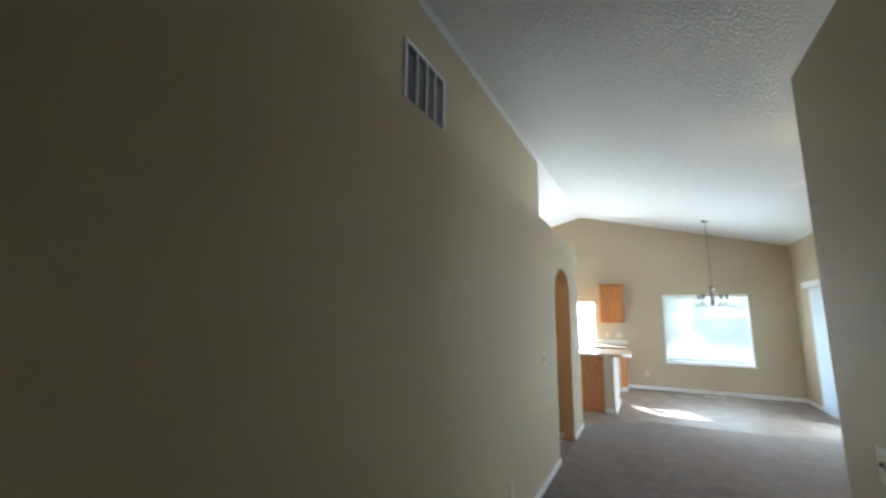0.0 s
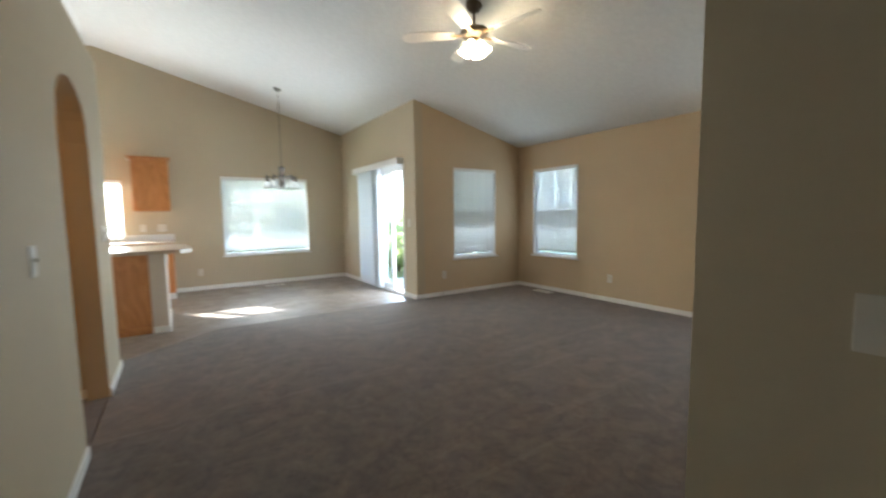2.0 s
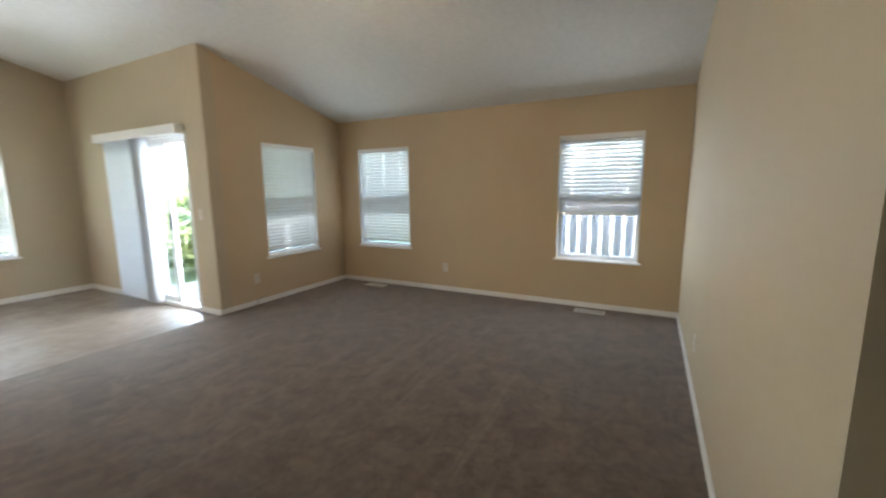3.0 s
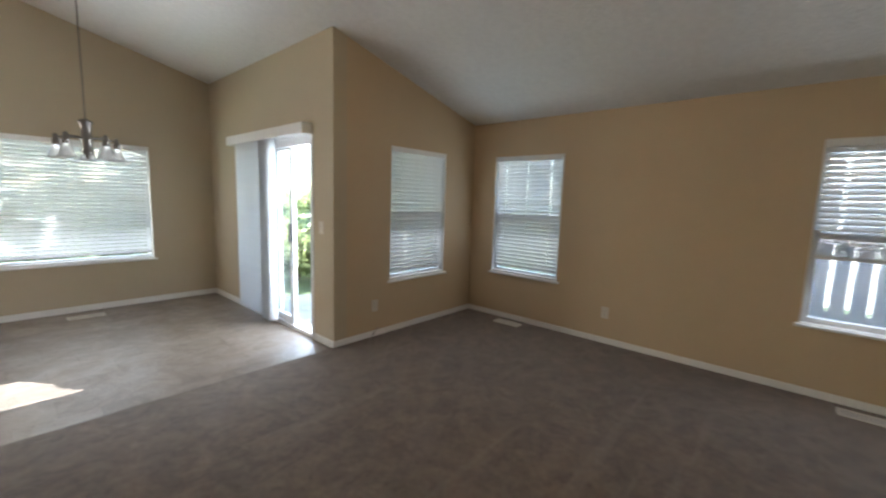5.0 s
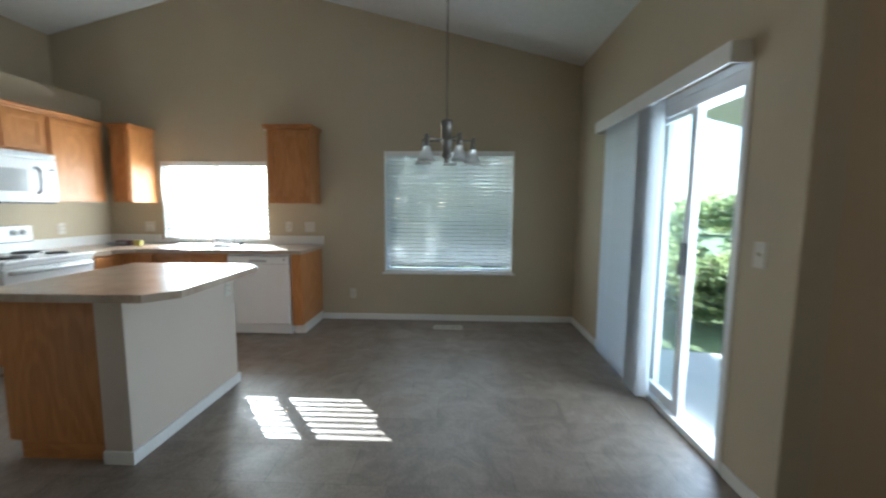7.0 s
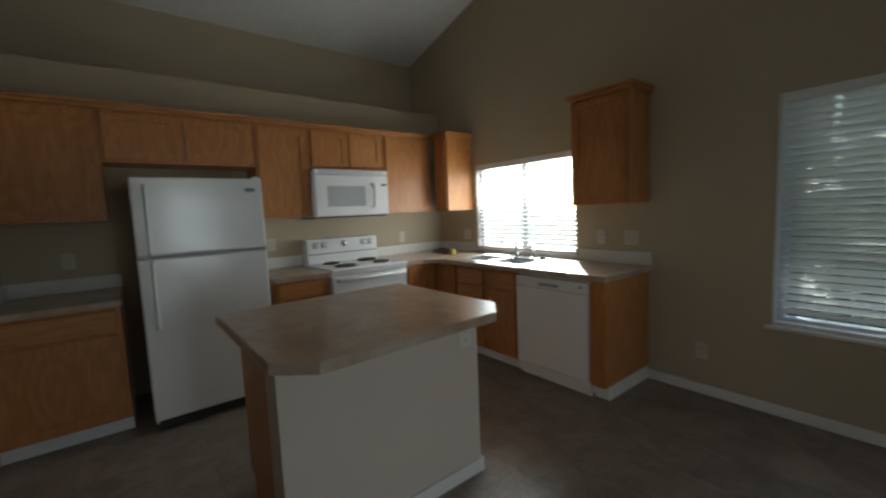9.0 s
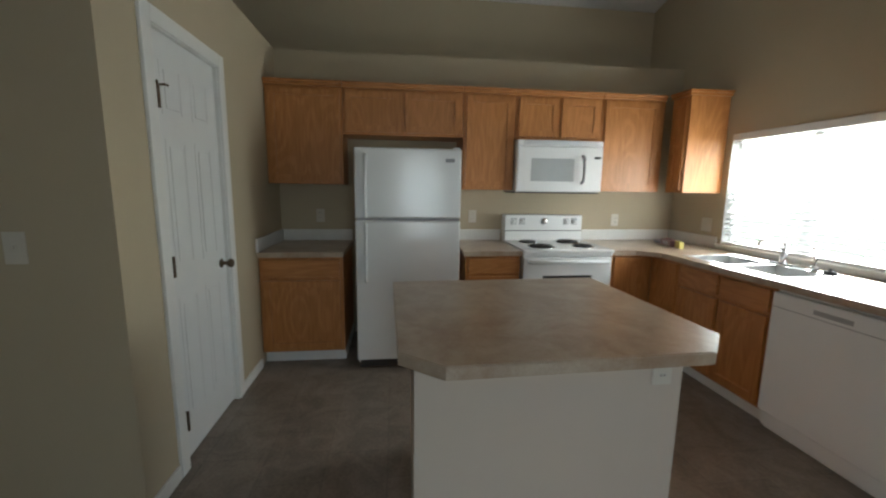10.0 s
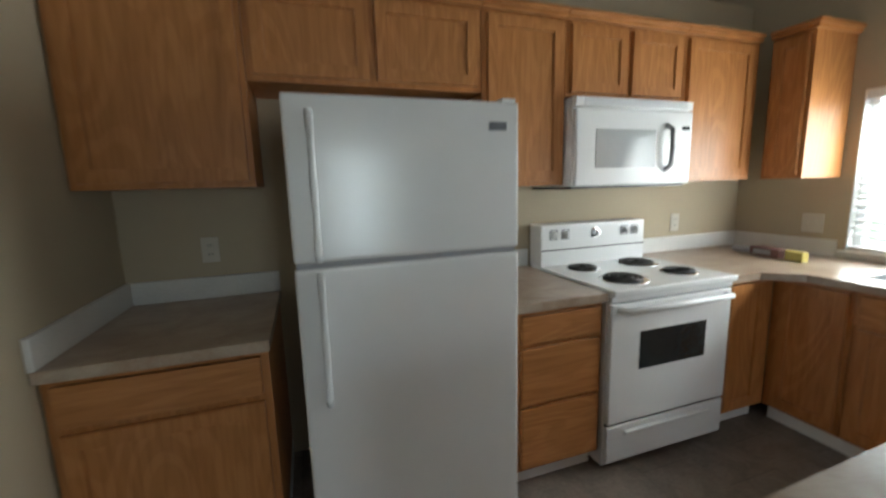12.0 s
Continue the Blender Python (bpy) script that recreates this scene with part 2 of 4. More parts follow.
    tr, gl, lw, ms = (t.nodes.new(k) for k in ("ShaderNodeBsdfTransparent", "ShaderNodeBsdfGlossy", "ShaderNodeLayerWeight", "ShaderNodeMixShader"))
    up = t.nodes.new("ShaderNodeMath")
    up.operation = "POWER"
    up.inputs[1].default_value = 4.0
    fac = t.nodes.new("ShaderNodeMath")
    fac.operation = "MULTIPLY_ADD"
    fac.inputs[1].default_value, fac.inputs[2].default_value = 0.5, 0.03
    t.links.new(lw.outputs["Facing"], up.inputs[0])
    t.links.new(up.outputs[0], fac.inputs[0])
    tr.inputs[0].default_value = (0.94, 0.97, 0.96, 1)
    gl.inputs["Roughness"].default_value = 0.02
    t.links.new(fac.outputs[0], ms.inputs[0])
    t.links.new(tr.outputs[0], ms.inputs[1])
    t.links.new(gl.outputs[0], ms.inputs[2])
    t.links.new(ms.outputs[0], t.nodes["Material Output"].inputs[0])
    return m


def screen_mat():
    m, t, b = nodes_of("insect_screen_mesh")
    b.inputs["Base Color"].default_value = (0.32, 0.32, 0.35, 1)
    b.inputs["Roughness"].default_value = 0.7
    tr, ms = t.nodes.new("ShaderNodeBsdfTransparent"), t.nodes.new("ShaderNodeMixShader")
    ms.inputs[0].default_value = 0.4
    t.links.new(tr.outputs[0], ms.inputs[1])
    t.links.new(b.outputs[0], ms.inputs[2])
    t.links.new(ms.outputs[0], t.nodes["Material Output"].inputs[0])
    return m


def frosted(name, glow):
    m, t, b = nodes_of(name)
    c = ramp(t, noise_of(t, 30), (0.80, 0.78, 0.74), (0.88, 0.87, 0.84))
    t.links.new(c, b.inputs["Base Color"])
    b.inputs["Roughness"].default_value = 0.4
    b.inputs["Transmission Weight"].default_value = 0.55 if glow else 0.85
    if glow:
        b.inputs["Emission Color"].default_value = (1.0, 0.82, 0.55, 1)
        b.inputs["Emission Strength"].default_value = glow
    return m


def leaf_mat(name, a, b2):
    m, t, b = nodes_of(name)
    g = t.nodes.new("ShaderNodeNewGeometry")
    c = ramp(t, g.outputs["Random Per Island"], a, b2, 0.0, 1.0)
    t.links.new(c, b.inputs["Base Color"])
    b.inputs["Roughness"].default_value = 0.55
    tr = t.nodes.new("ShaderNodeBsdfTranslucent")
    t.links.new(c, tr.inputs[0])
    ms = t.nodes.new("ShaderNodeMixShader")
    ms.inputs[0].default_value = 0.62
    t.links.new(b.outputs[0], ms.inputs[1])
    t.links.new(tr.outputs[0], ms.inputs[2])
    t.links.new(ms.outputs[0], t.nodes["Material Output"].inputs[0])
    return m


SCREEN = screen_mat()
LAMINATE, SPLASH, CARPET, VINYL = laminate(), splash(), carpet_mat(), sheet_vinyl()
SLAT, VANE, GLASS = blind_mat("white_blind_slat", 0.1), blind_mat("white_vertical_vane", 0.45), glass_mat()
SHADE_ON, SHADE_OFF = frosted("lit_frosted_glass", 1.0), frosted("frosted_glass", 0)
LEAF, LEAF_2 = leaf_mat("bush_leaves", (0.17, 0.21, 0.085), (0.34, 0.39, 0.19)), leaf_mat("tree_leaves", (0.04, 0.08, 0.02), (0.09, 0.15, 0.045))

# ---- mesh helpers ----


def world_of(ob):
    if ob.parent is None:
        return ob.matrix_basis.copy()
    return world_of(ob.parent) @ ob.matrix_parent_inverse @ ob.matrix_basis


def finish(bm, name, smooth=False):
    me = bpy.data.meshes.new(name)
    bmesh.ops.recalc_face_normals(bm, faces=bm.faces)
    bm.to_mesh(me)
    bm.free()
    if smooth:
        for p in me.polygons:
            p.use_smooth = True
    return me


def part(name, bm, material, parent=None, label="", local=False, smooth=False):
    """Links a bmesh (in world metres, or in the parent's own if local) as one mesh object."""
    ob = new(name, finish(bm, name, smooth))
    ob.data.materials.append(material)
    if parent is not None:
        ob.parent = parent
        if not local:
            ob.matrix_parent_inverse = world_of(parent).inverted()
    return tagged(ob, label)


def thing(name, m, label, category, group=""):
    ob = new(name)
    ob.empty_display_size = 0.1
    ob.matrix_basis = m if isinstance(m, Matrix) else Matrix.Translation(m)
    return tagged(ob, label, category, group)


def box(bm, x0, x1, y0, y1, z0, z1, bev=0.0, seg=2):
    x0, x1, y0, y1, z0, z1 = min(x0, x1), max(x0, x1), min(y0, y1), max(y0, y1), min(z0, z1), max(z0, z1)
    vs = [bm.verts.new((x, y, z)) for z in (z0, z1) for y in (y0, y1) for x in (x0, x1)]
    fs = [bm.faces.new([vs[i] for i in q]) for q in ((0, 2, 3, 1), (4, 5, 7, 6), (0, 1, 5, 4), (2, 6, 7, 3), (0, 4, 6, 2), (1, 3, 7, 5))]
    if bev:
        bmesh.ops.bevel(bm, geom=list({e for f in fs for e in f.edges}), offset=bev, segments=seg, affect="EDGES", profile=0.6)
    return bm


def boxes(*rows, bev=0.0):
    bm = bmesh.new()
    for r in rows:
        box(bm, *r, bev=bev)
    return bm


def lathe(profile, n=24, at=(0, 0, 0), m=None, cap=True):
    bm = bmesh.new()
    rings = []
    for r, z in profile:
        rings.append([bm.verts.new((r * math.cos(2 * math.pi * k / n), r * math.sin(2 * math.pi * k / n), z)) for k in range(n)])
    for a, b in zip(rings, rings[1:]):
        for k in range(n):
            bm.faces.new((a[k], a[(k + 1) % n], b[(k + 1) % n], b[k]))
    if cap:
        bm.faces.new(rings[0][::-1])
        bm.faces.new(rings[-1])
    bmesh.ops.transform(bm, matrix=Matrix.Translation(at) @ (m or Matrix()), verts=bm.verts)
    return bm


def tube(points, r, n=10, bm=None, taper=1.0):
    bm = bm or bmesh.new()
    pts = [Vector(p) for p in points]
    rings = []
    for i, p in enumerate(pts):
        d = (pts[min(i + 1, len(pts) - 1)] - pts[max(i - 1, 0)]).normalized()
        q = d.to_track_quat("Z", "Y").to_matrix()
        rr = r * (1 + (taper - 1) * i / max(1, len(pts) - 1))
        rings.append([bm.verts.new(p + q @ Vector((rr * math.cos(2 * math.pi * k / n), rr * math.sin(2 * math.pi * k / n), 0))) for k in range(n)])
    for a, b in zip(rings, rings[1:]):
        for k in range(n):
            bm.faces.new((a[k], a[(k + 1) % n], b[(k + 1) % n], b[k]))
    bm.faces.new(rings[0][::-1])
    bm.faces.new(rings[-1])
    return bm


def prism(poly, z0, z1, bev=0.0):
    bm = bmesh.new()
    lo = [bm.verts.new((x, y, z0)) for x, y in poly]
    hi = [bm.verts.new((x, y, z1)) for x, y in poly]
    n = len(poly)
    top = bm.faces.new(hi)
    bm.faces.new(lo[::-1])
    for k in range(n):
        bm.faces.new((lo[k], lo[(k + 1) % n], hi[(k + 1) % n], hi[k]))
    if bev:
        bmesh.ops.bevel(bm, geom=list(top.edges), offset=bev, segments=2, affect="EDGES")
    return bm


def facing(bm, face, pos, a0, a1, d0, d1, z0, z1, bev=0.0):
    """A box on a front: face X looks to +x at x=pos, face Y looks to -y at y=pos; d is the distance out of it."""
    if face == "X":
        return box(bm, pos + d0, pos + d1, a0, a1, z0, z1, bev)
    return box(bm, a0, a1, pos - d1, pos - d0, z0, z1, bev)


def ring(face, pos, a0, a1, d0, d1, z0, z1, s, bev=0.0):
    """A rectangular frame of width s in one piece, mitred at the corners."""
    bm = bmesh.new()
    rows = []
    for d in (d0, d1):
        for i in (0, s):
            pts = [(a0 + i, z0 + i), (a1 - i, z0 + i), (a1 - i, z1 - i), (a0 + i, z1 - i)]
            rows.append([bm.verts.new((pos + d, a, z) if face == "X" else (a, pos - d, z)) for a, z in pts])
    bo, bi, fo, fi = rows
    for k in range(4):
        n = (k + 1) % 4
        for p, q in ((fo, fi), (fi, bi), (bi, bo), (bo, fo)):
            bm.faces.new((p[k], p[n], q[n], q[k]))
    if bev:
        es = [e for e in bm.edges if all(v in fo for v in e.verts) or all(v in fi for v in e.verts)]
        bmesh.ops.bevel(bm, geom=es, offset=bev, segments=2, affect="EDGES")
    return bm


def structure(name, bm, material, label, category, parent=None):
    return tagged(part(name, bm, material, parent), label, category, kind="structure")


# ---- plan ----
XK, XU, XL, XR, XS, XE = -0.77, 0.88, 1.366, 2.92, 4.70, 6.75   # kitchen, upper hall, hall left and right, slider, end wall
YB, YL, YP, YW, YN = 2.6, 6.613, 10.315, 11.12, 14.10            # hall back, living back, pantry, window wall, nook wall
XKU = -1.33                                                    # upper kitchen wall behind the plant shelf
RIDGE, PEAK, SLOPE, SHELF, HALL_TOP = 0.93, 3.815, 0.25, 2.52, 2.45
T = 0.14


def ceil_z(x):
    return PEAK - SLOPE * abs(x - RIDGE)


def gable(bm, y0, y1, x0, x1, z0, up=0.05):
    """A wall along x from z0 up into the sloping ceiling."""
    xs = [x0] + ([RIDGE] if x0 < RIDGE < x1 else []) + [x1]
    for a, b in zip(xs, xs[1:]):
        vs = [bm.verts.new(p) for y in (y0, y1) for p in ((a, y, z0), (b, y, z0), (b, y, ceil_z(b) + up), (a, y, ceil_z(a) + up))]
        for q in ((0, 1, 2, 3), (7, 6, 5, 4), (0, 4, 5, 1), (1, 5, 6, 2), (2, 6, 7, 3), (3, 7, 4, 0)):
            bm.faces.new([vs[i] for i in q])
    return bm


KW = (-0.12, 1.14, 0.93, 1.84)     # kitchen window
NW = (2.51, 3.985, 0.57, 1.96)     # nook window
W2 = (5.375, 6.22, 0.565, 1.955)
W3 = (9.905, 10.78, 0.565, 1.955)
W4 = (7.025, 7.89, 0.565, 1.955)
SL = (11.47, 13.26, 0.0, 2.03)     # sliding door

# nook and kitchen window wall
bm = bmesh.new()
for a, b, openings in ((XKU - T, KW[0], ()), (KW[0], KW[1], (KW,)), (KW[1], NW[0], ()), (NW[0], NW[1], (NW,)), (NW[1], XS + T, ())):
    if openings:
        box(bm, a, b, YN, YN + T, 0, openings[0][2])
        gable(bm, YN, YN + T, a, b, openings[0][3])
    else:
        gable(bm, YN, YN + T, a, b, 0)
wall = structure("wall_north", bm, PAINT, "beige painted wall with two windows, white baseboard below", "wall")

# sliding door wall
bm = boxes((XS, XS + T, YW, SL[0], 0, ceil_z(XS)), (XS, XS + T, SL[1], YN, 0, ceil_z(XS)), (XS, XS + T, SL[0], SL[1], SL[3], ceil_z(XS)))
structure("wall_slider", bm, PAINT, "beige painted wall around the sliding patio door", "wall")
# living room window wall
bm = bmesh.new()
gable(bm, YW, YW + T, XS + T, W2[0], 0)
gable(bm, YW, YW + T, W2[1], XE + T, 0)
box(bm, W2[0], W2[1], YW, YW + T, 0, W2[2])
gable(bm, YW, YW + T, W2[0], W2[1], W2[3])
structure("wall_patio", bm, PAINT_WARM_LIT, "living room wall with one window, warm fan light in its beige colour", "wall")
# end wall
h = ceil_z(XE)
bm = bmesh.new()
for a, b, w in ((YL - 4, W4[0], None), (W4[0], W4[1], W4), (W4[1], W3[0], None), (W3[0], W3[1], W3), (W3[1], YW, None)):
    if w:
        box(bm, XE, XE + T, a, b, 0, w[2])
        box(bm, XE, XE + T, a, b, w[3], h)
    else:
        box(bm, XE, XE + T, a, b, 0, h)
structure("wall_east", bm, PAINT_WARM_LIT, "living room end wall with two windows, warm fan light in its beige colour", "wall")
# living room back wall, low in front with a ledge, and the hall's right wall
LEDGE_R = 2.58
bm = boxes((XR, 5.0, YL - 0.12, YL, 0, LEDGE_R))
gable(bm, YL - 0.12, YL, 5.0, XE, 0)
structure("wall_south", bm, PAINT, "beige living room back wall topped by a ledge", "wall")
structure("wall_hall_right", boxes((XR, XR + 0.12, YB, YL - 0.12, 0, LEDGE_R)), PAINT, "beige hall wall with a light switch", "wall")
structure("ledge_right", boxes((XR + 0.12, XE, YB, YL - 0.12, LEDGE_R - 0.12, LEDGE_R - 0.004)), PAINT, "painted ledge behind the low wall", "ledge")
bm = gable(bmesh.new(), YB - T, YB, XKU - T, XE + T, 0)
structure("wall_entry", bm, PAINT, "plain beige entry wall", "wall")

# hall left wall with the arched opening
A0, A1, SPRING, RISE = 8.80, 9.655, 1.74, 0.30
bm = boxes((XL - 0.12, XL, YB, A0, 0, HALL_TOP), (XL - 0.12, XL, A1, YP, 0, HALL_TOP))
N = 20
arc = [(A0 + (A1 - A0) * k / N, SPRING + RISE * math.sqrt(max(0, 1 - (2 * k / N - 1) ** 2))) for k in range(N + 1)]
for (ya, za), (yb, zb) in zip(arc, arc[1:]):
    vs = [bm.verts.new(p) for x in (XL - 0.12, XL) for p in ((x, ya, za), (x, yb, zb), (x, yb, HALL_TOP), (x, ya, HALL_TOP))]
    for q in ((0, 1, 2, 3), (7, 6, 5, 4), (0, 4, 5, 1), (2, 6, 7, 3)):
        bm.faces.new([vs[i] for i in q])
structure("wall_hall_left", bm, PAINT, "beige hall wall with an arched opening and a plant ledge on top", "wall")
# pantry front with the door opening
D0, D1, DH = 0.40, 1.05, 2.04
bm = boxes((XK, D0, YP - 0.12, YP, 0, SHELF), (D1, XL - 0.12, YP - 0.12, YP, 0, SHELF), (D0, D1, YP - 0.12, YP, DH, SHELF))
structure("wall_pantry", bm, PAINT, "beige wall around the white pantry door", "wall")
structure("ledge_hall", boxes((XK, XL - 0.12, YB, YP - 0.12, HALL_TOP - 0.1, HALL_TOP - 0.003)), PAINT, "painted plant ledge above hall and pantry", "ledge")
structure("wall_upper_hall", boxes((XU - 0.12, XU, YB, YP - 0.12, HALL_TOP - 0.003, ceil_z(XU) + 0.02)), PAINT, "beige upper wall with a return air grille", "wall")
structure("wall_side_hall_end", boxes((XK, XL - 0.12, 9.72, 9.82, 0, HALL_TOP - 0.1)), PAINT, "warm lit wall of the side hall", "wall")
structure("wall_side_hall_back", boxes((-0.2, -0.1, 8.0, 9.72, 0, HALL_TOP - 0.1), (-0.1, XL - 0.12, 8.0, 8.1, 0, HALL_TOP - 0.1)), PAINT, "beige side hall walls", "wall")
# kitchen back wall with a plant shelf, then the upper wall
structure("wall_west", boxes((XK - 0.1, XK, YB, YN, 0, SHELF)), PAINT, "beige kitchen wall behind the cabinets", "wall")
structure("shelf_kitchen", boxes((XKU, XK - 0.1, YB, YN, SHELF - 0.1, SHELF - 0.003)), PAINT, "painted plant shelf above the kitchen wall", "ledge")
structure("wall_west_upper", boxes((XKU - T, XKU, YB, YN, 0, ceil_z(XKU) + 0.02)), PAINT, "beige upper kitchen wall set back behind the shelf", "wall")

# ceiling: two sloping slabs
bm = bmesh.new()
for a, b in ((XKU - 0.5, RIDGE), (RIDGE, XE + 0.6)):
    vs = [bm.verts.new(p) for y in (YB - 0.5, YN + 0.6) for p in ((a, y, ceil_z(a)), (b, y, ceil_z(b)), (b, y, ceil_z(b) + 0.2), (a, y, ceil_z(a) + 0.2))]
    for q in ((0, 1, 2, 3), (7, 6, 5, 4), (0, 4, 5, 1), (1, 5, 6, 2), (2, 6, 7, 3), (3, 7, 4, 0)):
        bm.faces.new([vs[i] for i in q])
structure("ceiling", bm, CEIL, "white textured vaulted ceiling", "ceiling")

# floors
structure("floor_vinyl", prism([(XS + 0.06, YW), (XS + 0.06, YN), (XK, YN), (XK, YP - 0.1), (XL - 0.02, YP - 0.1), (XL - 0.02, 10.47), (2.12, YW)], -0.08, 0.0), VINYL, "taupe stone-print sheet vinyl floor with a satin gloss", "floor")
structure("floor_carpet", prism([(XL - 0.01, YB), (XE, YB), (XE, YW), (2.12, YW), (XL - 0.01, 10.47)], -0.08, 0.012, 0.006), CARPET, "brown pile carpet with vacuum streaks", "carpet")
structure("floor_side_hall", prism([(-0.2, 8.0), (XL - 0.012, 8.0), (XL - 0.012, 9.8), (-0.2, 9.8)], -0.08, 0.011), CARPET, "brown carpet of the side hall", "carpet")

# baseboards
BH, BT = 0.07, 0.013


def base(x0, x1, y0, y1, z=0.0):
    structure("baseboard", box(bmesh.new(), x0, x1, y0, y1, z, z + BH, 0.004), TRIM, "white painted baseboard", "baseboard")


base(1.768, XS, YN - BT, YN)
base(XS - BT, XS, SL[1] + 0.02, YN - BT)
base(XS - BT, XS, YW - BT, SL[0] - 0.03)
base(XS - BT, XE, YW - BT, YW)
base(XE - BT, XE, YL, YW - BT)
base(XR - BT, XE - BT, YL, YL + BT)
base(XR - BT, XR, YB, YL)
base(XL, XL + BT, YB, A0)
base(XL, XL + BT, A1, YP + BT)
base(D1 + 0.075, XL, YP, YP + BT)
base(-0.06, D0 - 0.075, YP, YP + BT)
base(-0.1, XL - 0.12, 9.72 - BT, 9.72)

# ---- windows and blinds ----


def placed(wall_dir, a0, a1, pos, z):
    """Local frame: u along the wall, v into the room, z up."""
    if wall_dir == "Y":
        return pose(a1, pos, z, 0, 0, 180)
    return pose(pos, a0, z, 0, 0, 90)


def window(number, wall_dir, w, pos, split, label):
    m = placed(wall_dir, w[0], w[1], pos, w[2])
    W, H = w[1] - w[0], w[3] - w[2]
    root = tagged(new("window_%d" % number), label, "window", kind="structure")
    root.matrix_basis = m
    f = 0.045
    part("window_frame", ring("Y", 0, 0, W, 0.06, 0.13, 0, H, f, 0.004), VINYL_W, root, local=True)
    part("window_sill", box(bmesh.new(), -0.03, W + 0.03, -0.06, 0.028, -0.022, 0.0, 0.005), TRIM, root, "white painted sill", local=True)
    part("jamb_liner", ring("Y", 0, 0, W, 0.001, 0.06, 0, H, 0.006, 0.001), TRIM, root, "white painted jamb", local=True)
    if split == "level":
        part("meeting_rail", box(bmesh.new(), f, W - f, -0.12, -0.065, H * 0.49 - 0.025, H * 0.49 + 0.025, 0.004), VINYL_W, root, local=True)
        panes = ((f, W - f, f, H * 0.49 - 0.025), (f, W - f, H * 0.49 + 0.025, H - f))
    elif split == "fixed":
        panes = ((f, W - f, f, H - f),)
    else:
        part("mullion", box(bmesh.new(), W / 2 - 0.03, W / 2 + 0.03, -0.12, -0.065, f, H - f, 0.004), VINYL_W, root, local=True)
        panes = ((f, W / 2 - 0.03, f, H - f), (W / 2 + 0.03, W - f, f, H - f))
    if split == "level":
        p = part("insect_screen", boxes((f, W - f, -0.1265, -0.1255, f, H * 0.49)), SCREEN, root, "grey mesh insect screen", local=True)
    for a, b, c, d in panes:
        p = part("pane", boxes((a, b, -0.098, -0.092, c, d)), GLASS, root, local=True)
        p.visible_shadow = False
    return root


def blind(wall_dir, w, pos, tilt, drop, label, pitch=0.0435, inset=0.012, slot=0.008):
    """A horizontal slat blind hung inside the opening; drop: how far down it reaches."""
    m = placed(wall_dir, w[0], w[1], pos, w[2])
    W, H = w[1] - w[0] - 2 * inset, w[3] - w[2]
    root = thing("window_blind", m, label, "blind", "window blinds")
    part("headrail", box(bmesh.new(), inset, inset + W, -0.055, 0.004, H - 0.055, H - 0.003, 0.004), TRIM, root, "white valance rail", local=True)
    slat = bmesh.new()
    prof = [(-0.025, -0.003), (-0.012, 0.0), (0.012, 0.0), (0.025, -0.003)]
    cuts = [inset + 0.004] + [inset + W * f + d for f in (0.16, 0.5, 0.84) for d in (-slot, slot)] + [inset + W - 0.004]
    lo = [[slat.verts.new((x, v, z - 0.0015)) for v, z in prof] for x in cuts]
    hi = [[slat.verts.new((x, v, z + 0.0015)) for v, z in prof] for x in cuts]
    for c in range(len(cuts) - 1):
        for k in range(3):
            if c % 2 and k == 1:
                continue  # the slot that the cord runs through
            slat.faces.new((hi[c][k], hi[c + 1][k], hi[c + 1][k + 1], hi[c][k + 1]))
            slat.faces.new((lo[c][k], lo[c][k + 1], lo[c + 1][k + 1], lo[c + 1][k]))
        for k in (0, 3):
            slat.faces.new((lo[c][k], lo[c + 1][k], hi[c + 1][k], hi[c][k]))
    me = finish(slat, "slat")
    me.materials.append(SLAT)
    bottom = H - drop
    n = int((drop - 0.09) / pitch)
    zs = [H - 0.075 - pitch * k for k in range(n)]
    if drop < H - 0.1:
        stack = 0.2
        n = int((drop - 0.075 - stack) / pitch)
        zs = [H - 0.075 - pitch * k for k in range(n)]
        zs += [bottom + 0.03 + 0.009 * k for k in range(int(stack / 0.009))]
    for k, z in enumerate(zs):
        s = new("slat", me)
        s.parent = root
        flat = drop < H - 0.1 and z < bottom + 0.24
        s.location = (0, -0.028, z)
        s.rotation_euler = (radians((6 if flat else tilt) + random.uniform(-1.2, 1.2)), 0, 0)
    part("bottom_rail", box(bmesh.new(), inset, inset + W, -0.052, -0.004, bottom + 0.004, bottom + 0.024, 0.004), TRIM, root, local=True)
    for f in (0.16, 0.5, 0.84):
        part("ladder_cord", boxes((inset + W * f - 0.0015, inset + W * f + 0.0015, -0.0025, -0.0005, bottom + 0.02, H - 0.05)), TRIM, root, local=True)
    return root


window(1, "Y", KW, YN, "upright", "white vinyl sliding kitchen window above the sink")
window(2, "Y", NW, YN, "fixed", "wide white vinyl window in the dining nook")
window(3, "Y", W2, YW, "level", "white vinyl single-hung window by the room corner")
window(4, "X", W3, XE, "level", "white vinyl single-hung window by the room corner")
window(5, "X", W4, XE, "level", "white vinyl single-hung window with its lower half uncovered")
blind("Y", KW, YN, -18, KW[3] - KW[2], "white horizontal slat blind, slats open and sunlit")
blind("Y", NW, YN, 50, NW[3] - NW[2], "wide white horizontal slat blind, lowered, slats tilted", slot=0.0015)
blind("Y", W2, YW, 55, W2[3] - W2[2], "white horizontal slat blind, fully lowered, slats tilted nearly shut", slot=0.0015)
blind("X", W3, XE, 55, W3[3] - W3[2], "white horizontal slat blind, fully lowered, slats tilted nearly shut", slot=0.004)
